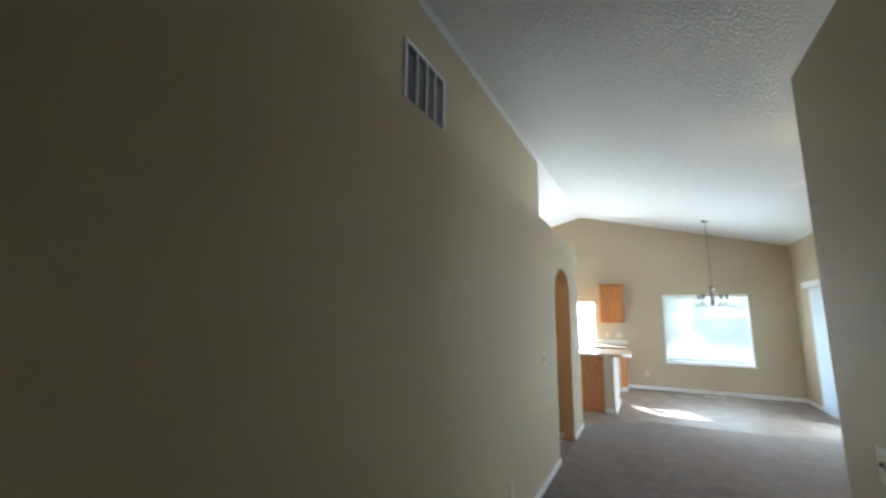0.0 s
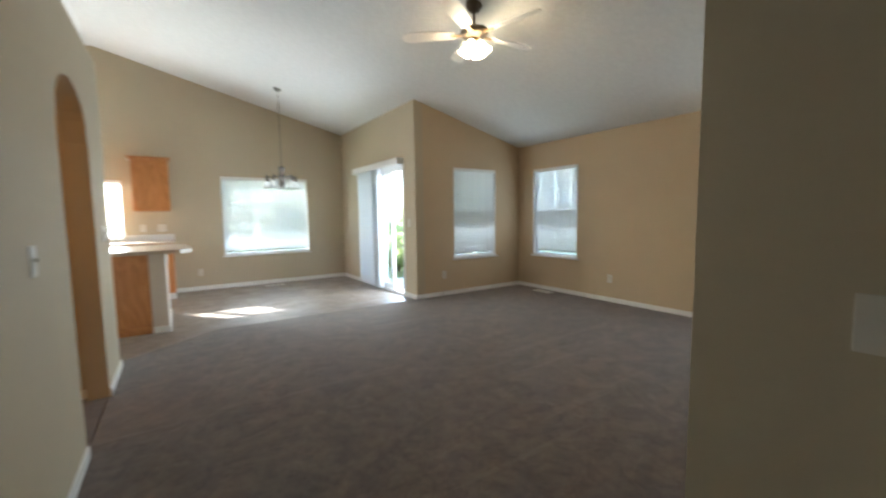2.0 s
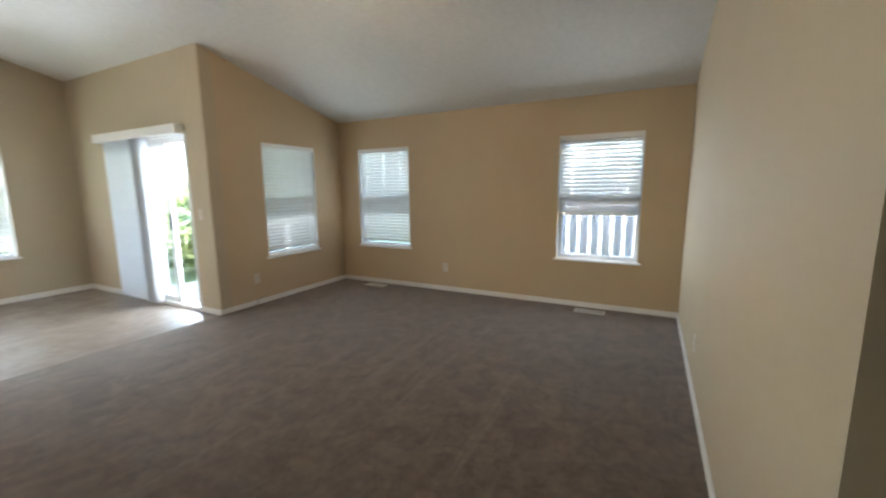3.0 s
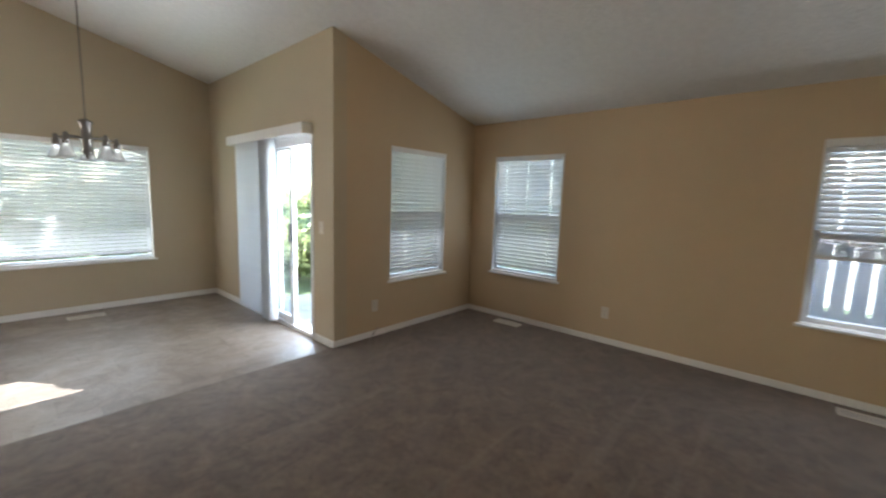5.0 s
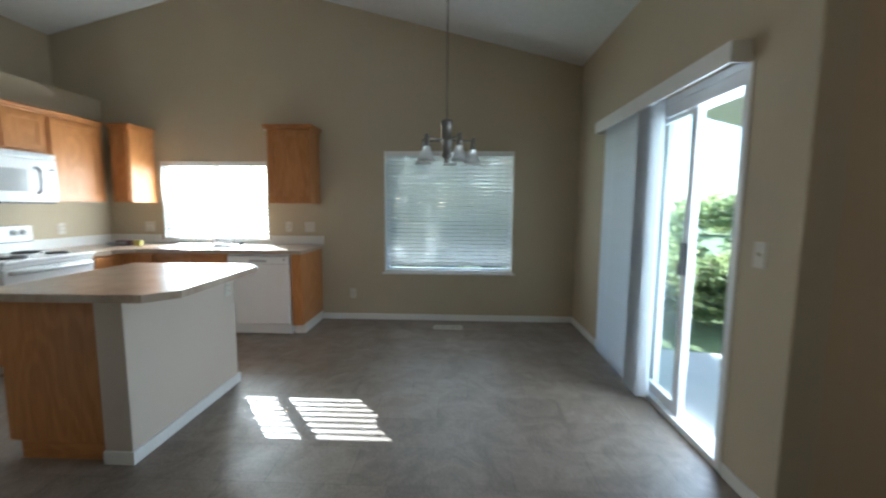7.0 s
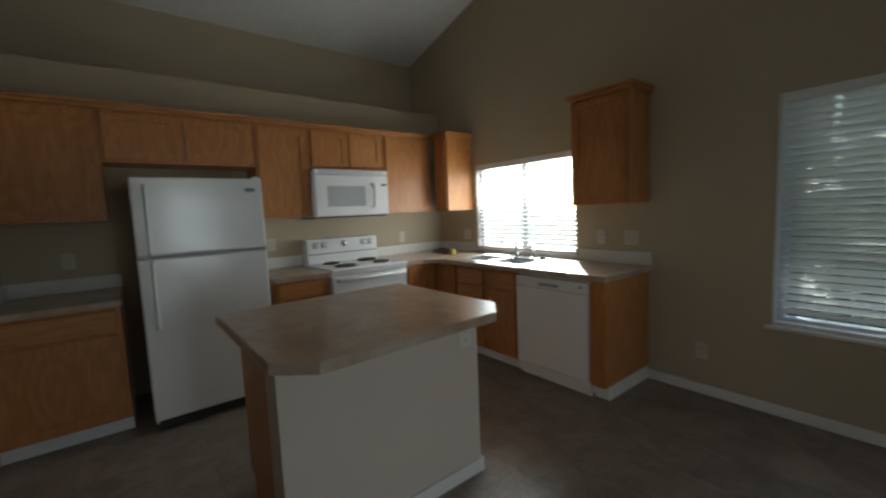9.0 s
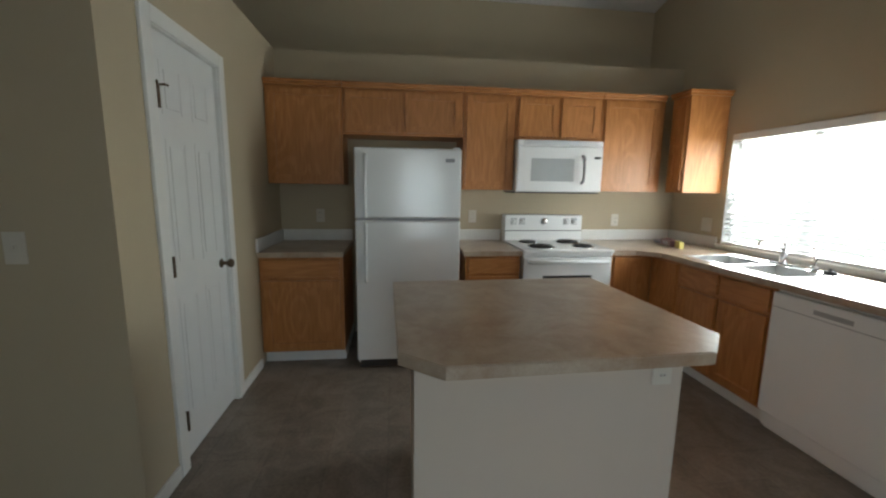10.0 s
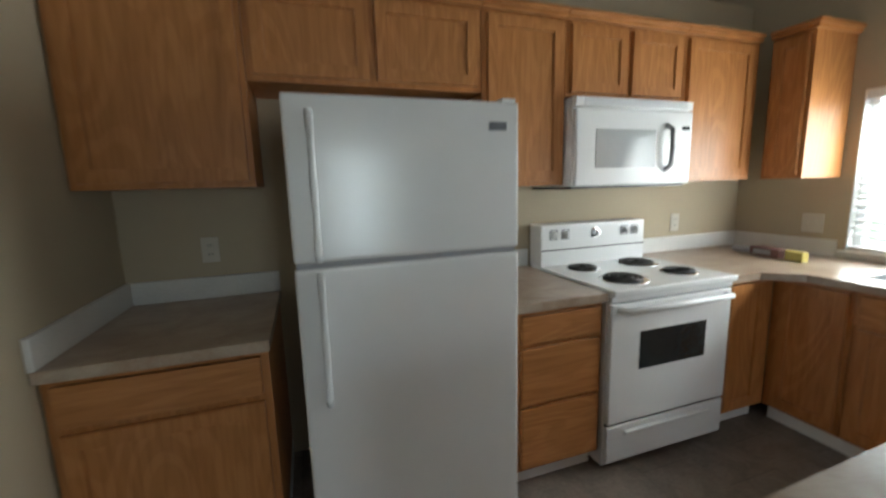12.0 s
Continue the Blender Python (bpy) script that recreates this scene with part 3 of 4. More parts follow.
blind("X", W4, XE, -57, 0.885, "white horizontal slat blind raised halfway up", slot=0.004)

# sliding patio door
root = tagged(new("door_2"), "white framed sliding glass patio door, partly open", "sliding door", kind="structure")
root.matrix_basis = placed("X", SL[0], SL[1], XS, 0)
W, H = SL[1] - SL[0], SL[3]
part("door_frame", ring("Y", 0, 0, W, -0.004, 0.13, 0, H, 0.042, 0.004), VINYL_W, root, local=True)
for name, a, b, v in (("sliding_panel", 0.45, 0.45 + W / 2 - 0.02, -0.05), ("fixed_panel", W / 2 - 0.03, W - 0.05, -0.1)):
    p = part(name, ring("Y", 0, a, b, -v - 0.02, -v + 0.02, 0.042, H - 0.07, 0.07, 0.003), VINYL_W, root, local=True)
    g = part("pane", boxes((a + 0.068, b - 0.068, v - 0.004, v + 0.002, 0.11, H - 0.138)), GLASS, p, local=True)
    g.visible_shadow = False
    if name == "sliding_panel":
        part("handle", box(bmesh.new(), a + 0.02, a + 0.05, v + 0.02, v + 0.05, 0.93, 1.13, 0.006), DARK, p, "dark pull handle", local=True)
part("head_rail", box(bmesh.new(), 0.042, W - 0.042, -0.125, -0.004, H - 0.115, H - 0.042, 0.003), VINYL_W, root, local=True)
part("casing", boxes((-0.012, 0, -0.02, 0.008, 0, H), bev=0.002), TRIM, root, local=True)

# vertical blind drawn over the fixed half
root = thing("vertical_blind", placed("X", 11.47, 13.28, XS, 0), "white vertical vane blind drawn half across the patio door", "blind")
part("valance", boxes((0.0, 1.81, 0.09, 0.105, 2.0, 2.1), (0.0, 0.012, 0.002, 0.09, 2.0, 2.1), (1.798, 1.81, 0.002, 0.09, 2.0, 2.1), (0.012, 1.798, 0.002, 0.09, 2.086, 2.098), bev=0.002), TRIM, root, "white box valance", local=True)
part("track", box(bmesh.new(), 0.02, 1.79, 0.03, 0.065, 2.04, 2.08, 0.003), VINYL_W, root, local=True)
vane = bmesh.new()
pr = [(-0.043, 0.0), (-0.02, 0.004), (0.02, 0.004), (0.043, 0.0)]
lo = [[vane.verts.new((x, y + s, 0.03)) for x, y in pr] for s in (0, 0.0012)]
hi = [[vane.verts.new((x, y + s, 2.04)) for x, y in pr] for s in (0, 0.0012)]
for s in (0, 1):
    for k in range(3):
        vane.faces.new((lo[s][k], lo[s][k + 1], hi[s][k + 1], hi[s][k]))
me = finish(vane, "vane")
me.materials.append(VANE)
for k in range(11):
    v = new("vane", me)
    v.parent = root
    v.location = (0.893 + 0.072 * k, 0.048, 0)
    v.rotation_euler = (0, 0, radians(14 + random.uniform(-3, 3)))
for k in range(11):
    v = new("vane", me)
    v.parent = root
    v.location = (0.75 + 0.02 * k, 0.05, 0)
    v.rotation_euler = (0, 0, radians(82 + random.uniform(-2, 2)))

# ---- pantry door ----
root = tagged(new("door_1"), "white six-panel pantry door, closed, with bronze hinges", "door", kind="structure")
root.matrix_basis = Matrix.Translation((D1, YP, 0))
W = D1 - D0
bm = box(bmesh.new(), -W + 0.004, -0.004, -0.055, -0.021, 0.012, DH - 0.004)
slab = part("door_slab", bm, DOORP, root, local=True)
cols = ((0.09, 0.265), (0.345, 0.52))
for z0, z1 in ((0.2, 0.83), (0.97, 1.58), (1.68, 1.92)):
    for c0, c1 in cols:
        a0, a1 = -W + c0 * W / 0.61, -W + c1 * W / 0.61
        bm = ring("Y", 0, a0, a1, 0.0185, 0.0212, z0, z1, 0.02, 0.0025)
        box(bm, a0 + 0.036, a1 - 0.036, -0.0212, -0.0185, z0 + 0.036, z1 - 0.036, 0.0025)
        part("panel", bm, DOORP, slab, local=True)
part("casing", boxes((-W - 0.07, -W, 0.0, 0.016, 0, DH + 0.07), (0, 0.07, 0.0, 0.016, 0, DH + 0.07), (-W, 0, 0.0, 0.016, DH, DH + 0.07), bev=0.004), TRIM, root, local=True)
part("jamb", boxes((-W - 0.004, -W + 0.003, -0.12, 0.002, 0, DH), (-0.003, 0.004, -0.12, 0.002, 0, DH), (-W, 0, -0.12, 0.002, DH - 0.003, DH + 0.004)), TRIM, root, local=True)
for z in (0.24, 1.0, 1.745):
    bm = tube([(-0.012, 0.012, z - 0.048), (-0.012, 0.012, z + 0.048)], 0.009)
    box(bm, -0.036, -0.012, -0.0205, -0.008, z - 0.048, z + 0.048, 0.002)
    part("hinge", bm, BRONZE, root, "dark bronze hinge", local=True)
bm = tube([(-0.012, 0.012, 1.79), (-0.03, 0.034, 1.797), (-0.044, 0.04, 1.795)], 0.005)
tube([(-0.012, 0.012, 1.79), (0.006, 0.022, 1.803)], 0.005, bm=bm)
part("door_stop", bm, BRONZE, root, "hinge pin door stop", local=True)
knob = lathe([(0.027, 0), (0.027, 0.006), (0.011, 0.012), (0.011, 0.034), (0.022, 0.042), (0.0275, 0.055), (0.022, 0.068), (0.008, 0.073)], 20, (-W + 0.065, -0.021, 0.91), pose(0, 0, 0, -90))
part("door_knob", knob, BRONZE, root, "dark bronze knob", local=True, smooth=True)

# ---- kitchen cabinets ----
CT = 0.885            # top of the counters
XF, YF = -0.10, 13.47  # fronts of the base cabinets
XUF, YUF = XK + 0.33, YN - 0.33  # fronts of the upper cabinets


def door_front(root, face, pos, a0, a1, z0, z1, name="door", panel=True):
    """An oak frame with a recessed flat panel, or a slab drawer front."""
    s = 0.052
    bm = bmesh.new()
    if panel:
        bm = ring(face, pos, a0, a1, 0.001, 0.02, z0, z1, s, 0.004)
        d = part(name, bm, OAK_V, root)
        part("panel", facing(bmesh.new(), face, pos, a0 + s - 0.002, a1 - s + 0.002, 0.002, 0.0105, z0 + s - 0.002, z1 - s + 0.002), OAK_V, d)
        return d
    facing(bm, face, pos, a0, a1, 0.001, 0.02, z0, z1, 0.005)
    return part(name, bm, OAK_H, root)


def cabinet(name, face, pos, a0, a1, z0, z1, depth, fronts, label, crown=False, toe=False, body_top=None, sides=(0, 0)):
    mid = (a0 + a1) / 2
    root = thing(name, (pos, mid, z0) if face == "X" else (mid, pos, z0), label, "cabinet", "kitchen cabinets")
    b0 = z0 + 0.1 if toe else z0
    part("body", facing(bmesh.new(), face, pos, a0, a1, -depth, 0, b0, body_top or z1, 0.002), OAK_V, root)
    if body_top:
        part("front_rail", facing(bmesh.new(), face, pos, a0, a1, -0.02, 0, body_top, z1), OAK_V, root)
    if toe:
        part("toe_kick", facing(bmesh.new(), face, pos, a0, a1, -depth, -0.06, z0, b0), TRIM, root, "white toe kick strip")
    for kind, f0, f1, g0, g1 in fronts:
        door_front(root, face, pos, f0, f1, g0, g1, "drawer_front" if kind == "drawer" else "door", kind != "drawer")
    if crown:
        bm = facing(bmesh.new(), face, pos, a0 - sides[0] * 0.6, a1 + sides[1] * 0.6, -depth, 0.022, z1, z1 + 0.022, 0.004)
        facing(bm, face, pos, a0 - sides[0], a1 + sides[1], -depth, 0.034, z1 + 0.022, z1 + 0.045, 0.006)
        part("crown_moulding", bm, OAK_H, root)
    return root


UZ0, UZ1, UZM = 1.36, 2.15, 1.79
UZP = 1.39   # lower edge of the cabinet beside the pantry
g = 0.022
cabinet("wall_cabinet", "X", XUF, 10.32, 10.915, UZP, UZ1, 0.327, [("door", 10.347, 10.895, UZP + g, UZ1 - g)], "honey oak wall cabinet with one door, beside the pantry wall", True)
cabinet("wall_cabinet", "X", XUF, 10.917, 11.895, UZM, UZ1, 0.327, [("door", 10.94, 11.385, UZM + g, UZ1 - g), ("door", 11.415, 11.872, UZM + g, UZ1 - g)], "short honey oak wall cabinet with two doors above the refrigerator", True)
cabinet("wall_cabinet", "X", XUF, 11.897, 12.345, UZ0, UZ1, 0.327, [("door", 11.922, 12.322, UZ0 + g, UZ1 - g)], "honey oak wall cabinet with one door, beside the microwave", True)
cabinet("wall_cabinet", "X", XUF, 12.347, 13.113, UZM, UZ1, 0.327, [("door", 12.372, 12.716, UZM + g, UZ1 - g), ("door", 12.744, 13.088, UZM + g, UZ1 - g)], "short honey oak wall cabinet with two doors above the microwave", True)
cabinet("wall_cabinet", "X", XUF, 13.115, 13.70, UZ0, UZ1, 0.327, [("door", 13.137, 13.645, UZ0 + g, UZ1 - g)], "honey oak corner wall cabinet with one door", True)
cabinet("wall_cabinet", "Y", 13.742, XUF + 0.045, -0.18, UZ0, UZ1, 0.355, [("door", XUF + 0.07, -0.202, UZ0 + g, UZ1 - g)], "honey oak wall cabinet beside the kitchen window", True, sides=(0, 0.034))
cabinet("wall_cabinet", "Y", YUF + 0.03, 1.30, 1.765, UZ0, UZ1, 0.297, [("door", 1.325, 1.74, UZ0 + g, UZ1 - g)], "honey oak wall cabinet between the two windows", True, sides=(0.034, 0.034))

cabinet("base_cabinet", "X", XF, 10.32, 10.935, 0, CT - 0.04, 0.665, [("drawer", 10.347, 10.91, 0.69, 0.825), ("door", 10.347, 10.91, 0.125, 0.665)], "honey oak base cabinet with drawer and door, beside the pantry wall", toe=True)
cabinet("base_cabinet", "X", XF, 11.885, 12.325, 0, CT - 0.04, 0.665, [("drawer", 11.905, 12.305, 0.70, 0.825), ("drawer", 11.905, 12.305, 0.425, 0.68), ("drawer", 11.905, 12.305, 0.125, 0.405)], "honey oak base cabinet with three drawers, beside the range", toe=True)
cabinet("base_cabinet", "X", XF, 13.105, 13.468, 0, CT - 0.04, 0.665, [("door", 13.13, 13.385, 0.125, 0.825)], "narrow honey oak corner base cabinet", toe=True)
cabinet("base_cabinet", "Y", YF, -0.098, 0.245, 0, CT - 0.04, 0.62, [("door", -0.055, 0.225, 0.125, 0.825)], "narrow honey oak base cabinet in the corner", toe=True, body_top=0.68)
cabinet("base_cabinet", "Y", YF, 0.247, 1.005, 0, CT - 0.04, 0.62, [("drawer", 0.27, 0.612, 0.69, 0.825), ("drawer", 0.64, 0.985, 0.69, 0.825), ("door", 0.27, 0.612, 0.125, 0.665), ("door", 0.64, 0.985, 0.125, 0.665)], "honey oak sink base cabinet with two doors", toe=True, body_top=0.68)
root = thing("end_panel", (1.70, 13.8, 0), "honey oak end panel closing the counter run", "cabinet")
part("panel", box(bmesh.new(), 1.655, 1.765, YF - 0.0, YN - 0.004, 0.1, CT - 0.04, 0.003), OAK_V, root)
part("toe_kick", boxes((1.655, 1.765, YF + 0.06, YN - 0.004, 0, 0.1)), TRIM, root, "white toe kick strip")

root = thing("curtain_bracket", (1.29, 13.83, 2.13), "small white curtain rod bracket on the cabinet side", "bracket")
part("plate", box(bmesh.new(), 1.2955, 1.2995, 13.815, 13.845, 2.10, 2.15, 0.001), TRIM, root)
part("hook", tube([(1.296, 13.83, 2.135), (1.27, 13.83, 2.137), (1.262, 13.83, 2.145), (1.26, 13.83, 2.157)], 0.005), TRIM, root, smooth=True)

# ---- counters ----
root = thing("countertop", (-0.4, 10.64, CT), "beige stone-print laminate counter with pale backsplash, beside the pantry wall", "countertop", "kitchen counters")
part("slab", box(bmesh.new(), XK + 0.004, -0.065, 10.319, 10.945, CT - 0.04, CT, 0.006), LAMINATE, root)
part("backsplash", box(bmesh.new(), XK + 0.001, XK + 0.02, 10.337, 10.945, CT, CT + 0.1, 0.003), SPLASH, root, "pale backsplash strip")
part("backsplash", box(bmesh.new(), XK + 0.001, -0.065, 10.3165, 10.335, CT, CT + 0.1, 0.003), SPLASH, root, "pale backsplash strip")
root = thing("countertop", (-0.4, 12.1, CT), "short beige laminate counter between refrigerator and range", "countertop", "kitchen counters")
part("slab", box(bmesh.new(), XK + 0.004, -0.065, 11.865, 12.332, CT - 0.04, CT, 0.006), LAMINATE, root)
part("backsplash", box(bmesh.new(), XK + 0.001, XK + 0.02, 11.865, 12.332, CT, CT + 0.1, 0.003), SPLASH, root, "pale backsplash strip")
SX0, SX1, SY0, SY1 = 0.20, 0.96, 13.53, 13.95      # sink cut-out
root = thing("countertop", (0.5, 13.8, CT), "L-shaped beige laminate counter with a sink, under the kitchen window", "countertop", "kitchen counters")
part("slab", prism([(XK + 0.004, 13.098), (-0.065, 13.098), (-0.065, 13.30), (0.065, 13.435), (SX0, 13.435), (SX0, YN - 0.004), (XK + 0.004, YN - 0.004)], CT - 0.04, CT, 0.005), LAMINATE, root)
for r in ((SX0, SX1, 13.435, SY0), (SX0, SX1, SY1, YN - 0.004), (SX1, 1.79, 13.435, YN - 0.004)):
    part("slab", boxes((*r, CT - 0.04, CT)), LAMINATE, root)
part("backsplash", box(bmesh.new(), XK + 0.001, XK + 0.02, 13.098, YN - 0.022, CT, CT + 0.1, 0.003), SPLASH, root, "pale backsplash strip")
part("backsplash", box(bmesh.new(), XK + 0.001, KW[0] - 0.035, YN - 0.02, YN - 0.001, CT, CT + 0.1, 0.003), SPLASH, root, "pale backsplash strip")
part("backsplash", box(bmesh.new(), KW[1] + 0.035, 1.79, YN - 0.02, YN - 0.001, CT, CT + 0.1, 0.003), SPLASH, root, "pale backsplash strip")

part("backsplash", box(bmesh.new(), KW[0] - 0.033, KW[1] + 0.033, YN - 0.012, YN - 0.001, CT, KW[2] - 0.024, 0.002), SPLASH, root, "low pale strip under the window sill")

# sink with two bowls
root = thing("sink", (0.58, 13.74, CT), "stainless steel double bowl sink set in the counter", "sink")
bm = bmesh.new()
for r in ((SX0 - 0.018, SX1 + 0.018, SY0 - 0.018, SY0 + 0.012), (SX0 - 0.018, SX1 + 0.018, SY1 - 0.06, SY1 + 0.018), (SX0 - 0.018, SX0 + 0.012, SY0 + 0.012, SY1 - 0.06), (SX1 - 0.012, SX1 + 0.018, SY0 + 0.012, SY1 - 0.06), (0.565, 0.595, SY0 + 0.012, SY1 - 0.06)):
    box(bm, *r, CT + 0.0005, CT + 0.005)
part("rim", bm, STEEL, root)
for a, b in ((SX0 + 0.012, 0.565), (0.595, SX1 - 0.012)):
    c, d, z = SY0 + 0.012, SY1 - 0.06, CT - 0.17
    bm = boxes((a, b, c, d, z - 0.003, z), (a - 0.002, a + 0.001, c, d, z, CT + 0.002), (b - 0.001, b + 0.002, c, d, z, CT + 0.002), (a, b, c - 0.002, c + 0.001, z, CT + 0.002), (a, b, d - 0.001, d + 0.002, z, CT + 0.002))
    bw = part("bowl", bm, STEEL, root)
    part("drain", lathe([(0.04, 0), (0.04, 0.004), (0.02, 0.002)], 20, ((a + b) / 2, (c + d) / 2, z + 0.001)), CHROME, bw)
root = thing("faucet", (0.60, 13.935, CT + 0.005), "chrome single-lever kitchen faucet behind the sink", "faucet")
part("base_plate", box(bmesh.new(), 0.51, 0.69, 13.912, 13.958, CT + 0.005, CT + 0.018, 0.005), CHROME, root)
part("column", lathe([(0.024, 0), (0.022, 0.05), (0.018, 0.09), (0.02, 0.12), (0.012, 0.135)], 18, (0.60, 13.935, CT + 0.018)), CHROME, root, smooth=True)
part("spout", tube([(0.60, 13.93, CT + 0.10), (0.60, 13.88, CT + 0.155), (0.60, 13.80, CT + 0.175), (0.60, 13.74, CT + 0.16), (0.60, 13.725, CT + 0.135)], 0.012), CHROME, root, smooth=True)
part("lever", tube([(0.60, 13.935, CT + 0.15), (0.615, 13.945, CT + 0.18), (0.64, 13.95, CT + 0.215)], 0.007), CHROME, root, smooth=True)
root = thing("sink_sprayer", (0.80, 13.94, CT + 0.005), "chrome side sprayer on the sink rim", "sprayer")
part("holder", lathe([(0.022, 0), (0.02, 0.02), (0.015, 0.03)], 16, (0.80, 13.94, CT + 0.005)), CHROME, root, smooth=True)
part("wand", tube([(0.80, 13.94, CT + 0.03), (0.80, 13.94, CT + 0.09), (0.80, 13.93, CT + 0.13), (0.80, 13.905, CT + 0.15)], 0.013), CHROME, root, smooth=True)
root = thing("drain_stopper", (0.905, 13.925, CT + 0.005), "black rubber drain stopper lying on the sink rim", "stopper")
part("disc", lathe([(0.03, 0), (0.034, 0.008), (0.03, 0.018), (0.01, 0.022), (0.008, 0.034)], 18, (0.905, 13.925, CT + 0.005)), DARK, root, smooth=True)

# small items in the corner
root = thing("sponge", (-0.17, 13.76, CT), "yellow kitchen sponge standing on the counter", "sponge")
bm = box(bmesh.new(), -0.06, 0.06, -0.018, 0.018, 0, 0.06, 0.006)
bmesh.ops.transform(bm, matrix=pose(-0.17, 13.76, CT, 0, 0, -20), verts=bm.verts)
part("block", bm, SPONGE, root)
root = thing("carton", (-0.33, 13.80, CT), "small maroon carton lying on the counter", "box")
bm = box(bmesh.new(), -0.10, 0.10, -0.04, 0.04, 0, 0.055, 0.003)
bmesh.ops.transform(bm, matrix=pose(-0.34, 13.80, CT, 0, 0, -14), verts=bm.verts)
part("box_body", bm, CARTON, root)
bm = box(bmesh.new(), -0.07, 0.05, -0.0415, -0.0395, 0.012, 0.042)
bmesh.ops.transform(bm, matrix=pose(-0.34, 13.80, CT, 0, 0, -14), verts=bm.verts)
part("printed_label", bm, GREY_PLASTIC, root, "grey printed label")
root = thing("bottle_cap_dish", (-0.52, 13.86, CT), "small clear plastic dish on the counter corner", "dish")
part("dish", lathe([(0.045, 0), (0.06, 0.03), (0.062, 0.03), (0.05, 0.004)], 20, (-0.53, 13.84, CT), cap=False), GREY_PLASTIC, root, smooth=True)

# ---- island ----
root = thing("kitchen_island", (1.4, 11.95, 0), "kitchen island with beige laminate top, painted half wall and oak cabinet", "kitchen island")
top = [(0.97, 11.315), (1.845, 11.333), (1.955, 11.46), (1.93, 12.275), (1.79, 12.41), (0.94, 12.385)]
part("countertop", prism(top, 0.862, 0.902, 0.004), LAMINATE, root, "beige stone-print laminate top with clipped corners")
part("half_wall", box(bmesh.new(), 1.55, 1.70, 11.385, 12.365, 0, 0.862, 0.006), HALF_WALL, root, "beige painted half wall")
part("cabinet_body", box(bmesh.new(), 1.02, 1.55, 11.405, 12.355, 0.1, 0.862, 0.002), OAK_V, root, "oak cabinet body")
part("toe_kick", boxes((1.075, 1.55, 11.41, 12.35, 0, 0.1)), OAK_H, root)
part("baseboard", boxes((1.70, 1.713, 11.372, 12.378, 0, BH), (1.55, 1.70, 11.372, 11.385, 0, BH), (1.55, 1.70, 12.365, 12.378, 0, BH), bev=0.003), TRIM, root, "white baseboard")
for a, b in ((11.43, 11.87), (11.9, 12.33)):
    part("door", boxes((0.999, 1.019, a, b, 0.13, 0.83), bev=0.003), OAK_V, root)

# ---- refrigerator ----
FY0, FY1, FX = 11.045, 11.808, 0.058
root = thing("refrigerator", (-0.35, 11.43, 0), "white top-freezer refrigerator with pebbled doors", "refrigerator")
part("cabinet_body", box(bmesh.new(), XK + 0.03, FX - 0.07, FY0 + 0.006, FY1 - 0.006, 0.03, 1.632, 0.008), FRIDGE_SKIN, root)
part("base_grille", boxes((XK + 0.1, FX - 0.03, FY0 + 0.02, FY1 - 0.02, 0.012, 0.075)), DARK, root, "dark base grille")
fz = part("freezer_door", box(bmesh.new(), FX - 0.062, FX, FY0, FY1, 1.15, 1.648, 0.014, 3), FRIDGE_SKIN, root)
fd = part("fridge_door", box(bmesh.new(), FX - 0.062, FX, FY0, FY1, 0.075, 1.133, 0.014, 3), FRIDGE_SKIN, root)
part("door_seal", boxes((FX - 0.07, FX - 0.02, FY0 + 0.008, FY1 - 0.008, 1.131, 1.152)), GREY_PLASTIC, root, "grey seal")
for d, z0, z1 in ((fz, 1.155, 1.60), (fd, 0.68, 1.118)):
    part("handle", tube([(FX - 0.004, FY0 + 0.075, z0), (FX + 0.011, FY0 + 0.075, z0 + 0.03), (FX + 0.014, FY0 + 0.075, (z0 + z1) / 2), (FX + 0.011, FY0 + 0.075, z1 - 0.03), (FX - 0.004, FY0 + 0.075, z1)], 0.012, 12), WHITE_ENAMEL, d, "white bar handle", smooth=True)
part("badge", box(bmesh.new(), FX - 0.001, FX + 0.003, FY1 - 0.115, FY1 - 0.05, 1.553, 1.58, 0.001), LABEL_GREY, fz, "small grey badge plate")
part("hinge_cap", box(bmesh.new(), FX - 0.07, FX - 0.01, FY1 - 0.06, FY1 - 0.01, 1.648, 1.66, 0.003), WHITE_ENAMEL, root)

# ---- range ----
RY0, RY1, RX = 12.338, 13.092, -0.055
root = thing("range", (-0.4, 12.71, 0), "white freestanding electric coil range", "stove")
part("body", box(bmesh.new(), XK + 0.02, RX - 0.03, RY0, RY1, 0.02, 0.868, 0.004), WHITE_ENAMEL, root)
ct = part("cooktop", box(bmesh.new(), XK + 0.05, RX + 0.02, RY0 - 0.002, RY1 + 0.002, 0.868, 0.898, 0.008, 3), WHITE_ENAMEL, root)
bg = part("backguard", box(bmesh.new(), XK + 0.02, XK + 0.145, RY0 + 0.002, RY1 - 0.002, 0.885, 1.135, 0.012, 3), WHITE_ENAMEL, root)
part("trim_line", boxes((XK + 0.1445, XK + 0.1475, RY0 + 0.006, RY1 - 0.006, 0.985, 0.992)), DARK, bg, "dark trim line")
for y, r in ((RY0 + 0.085, 0.02), (RY0 + 0.165, 0.02), (RY1 - 0.165, 0.02), (RY1 - 0.085, 0.02), (RY0 + 0.375, 0.024)):
    bm = lathe([(r * 1.25, 0), (r * 1.25, 0.003), (r, 0.004), (r * 0.85, 0.022), (r * 0.3, 0.024)], 18, (XK + 0.146, y, 1.075), pose(0, 0, 0, 0, 90, 0))
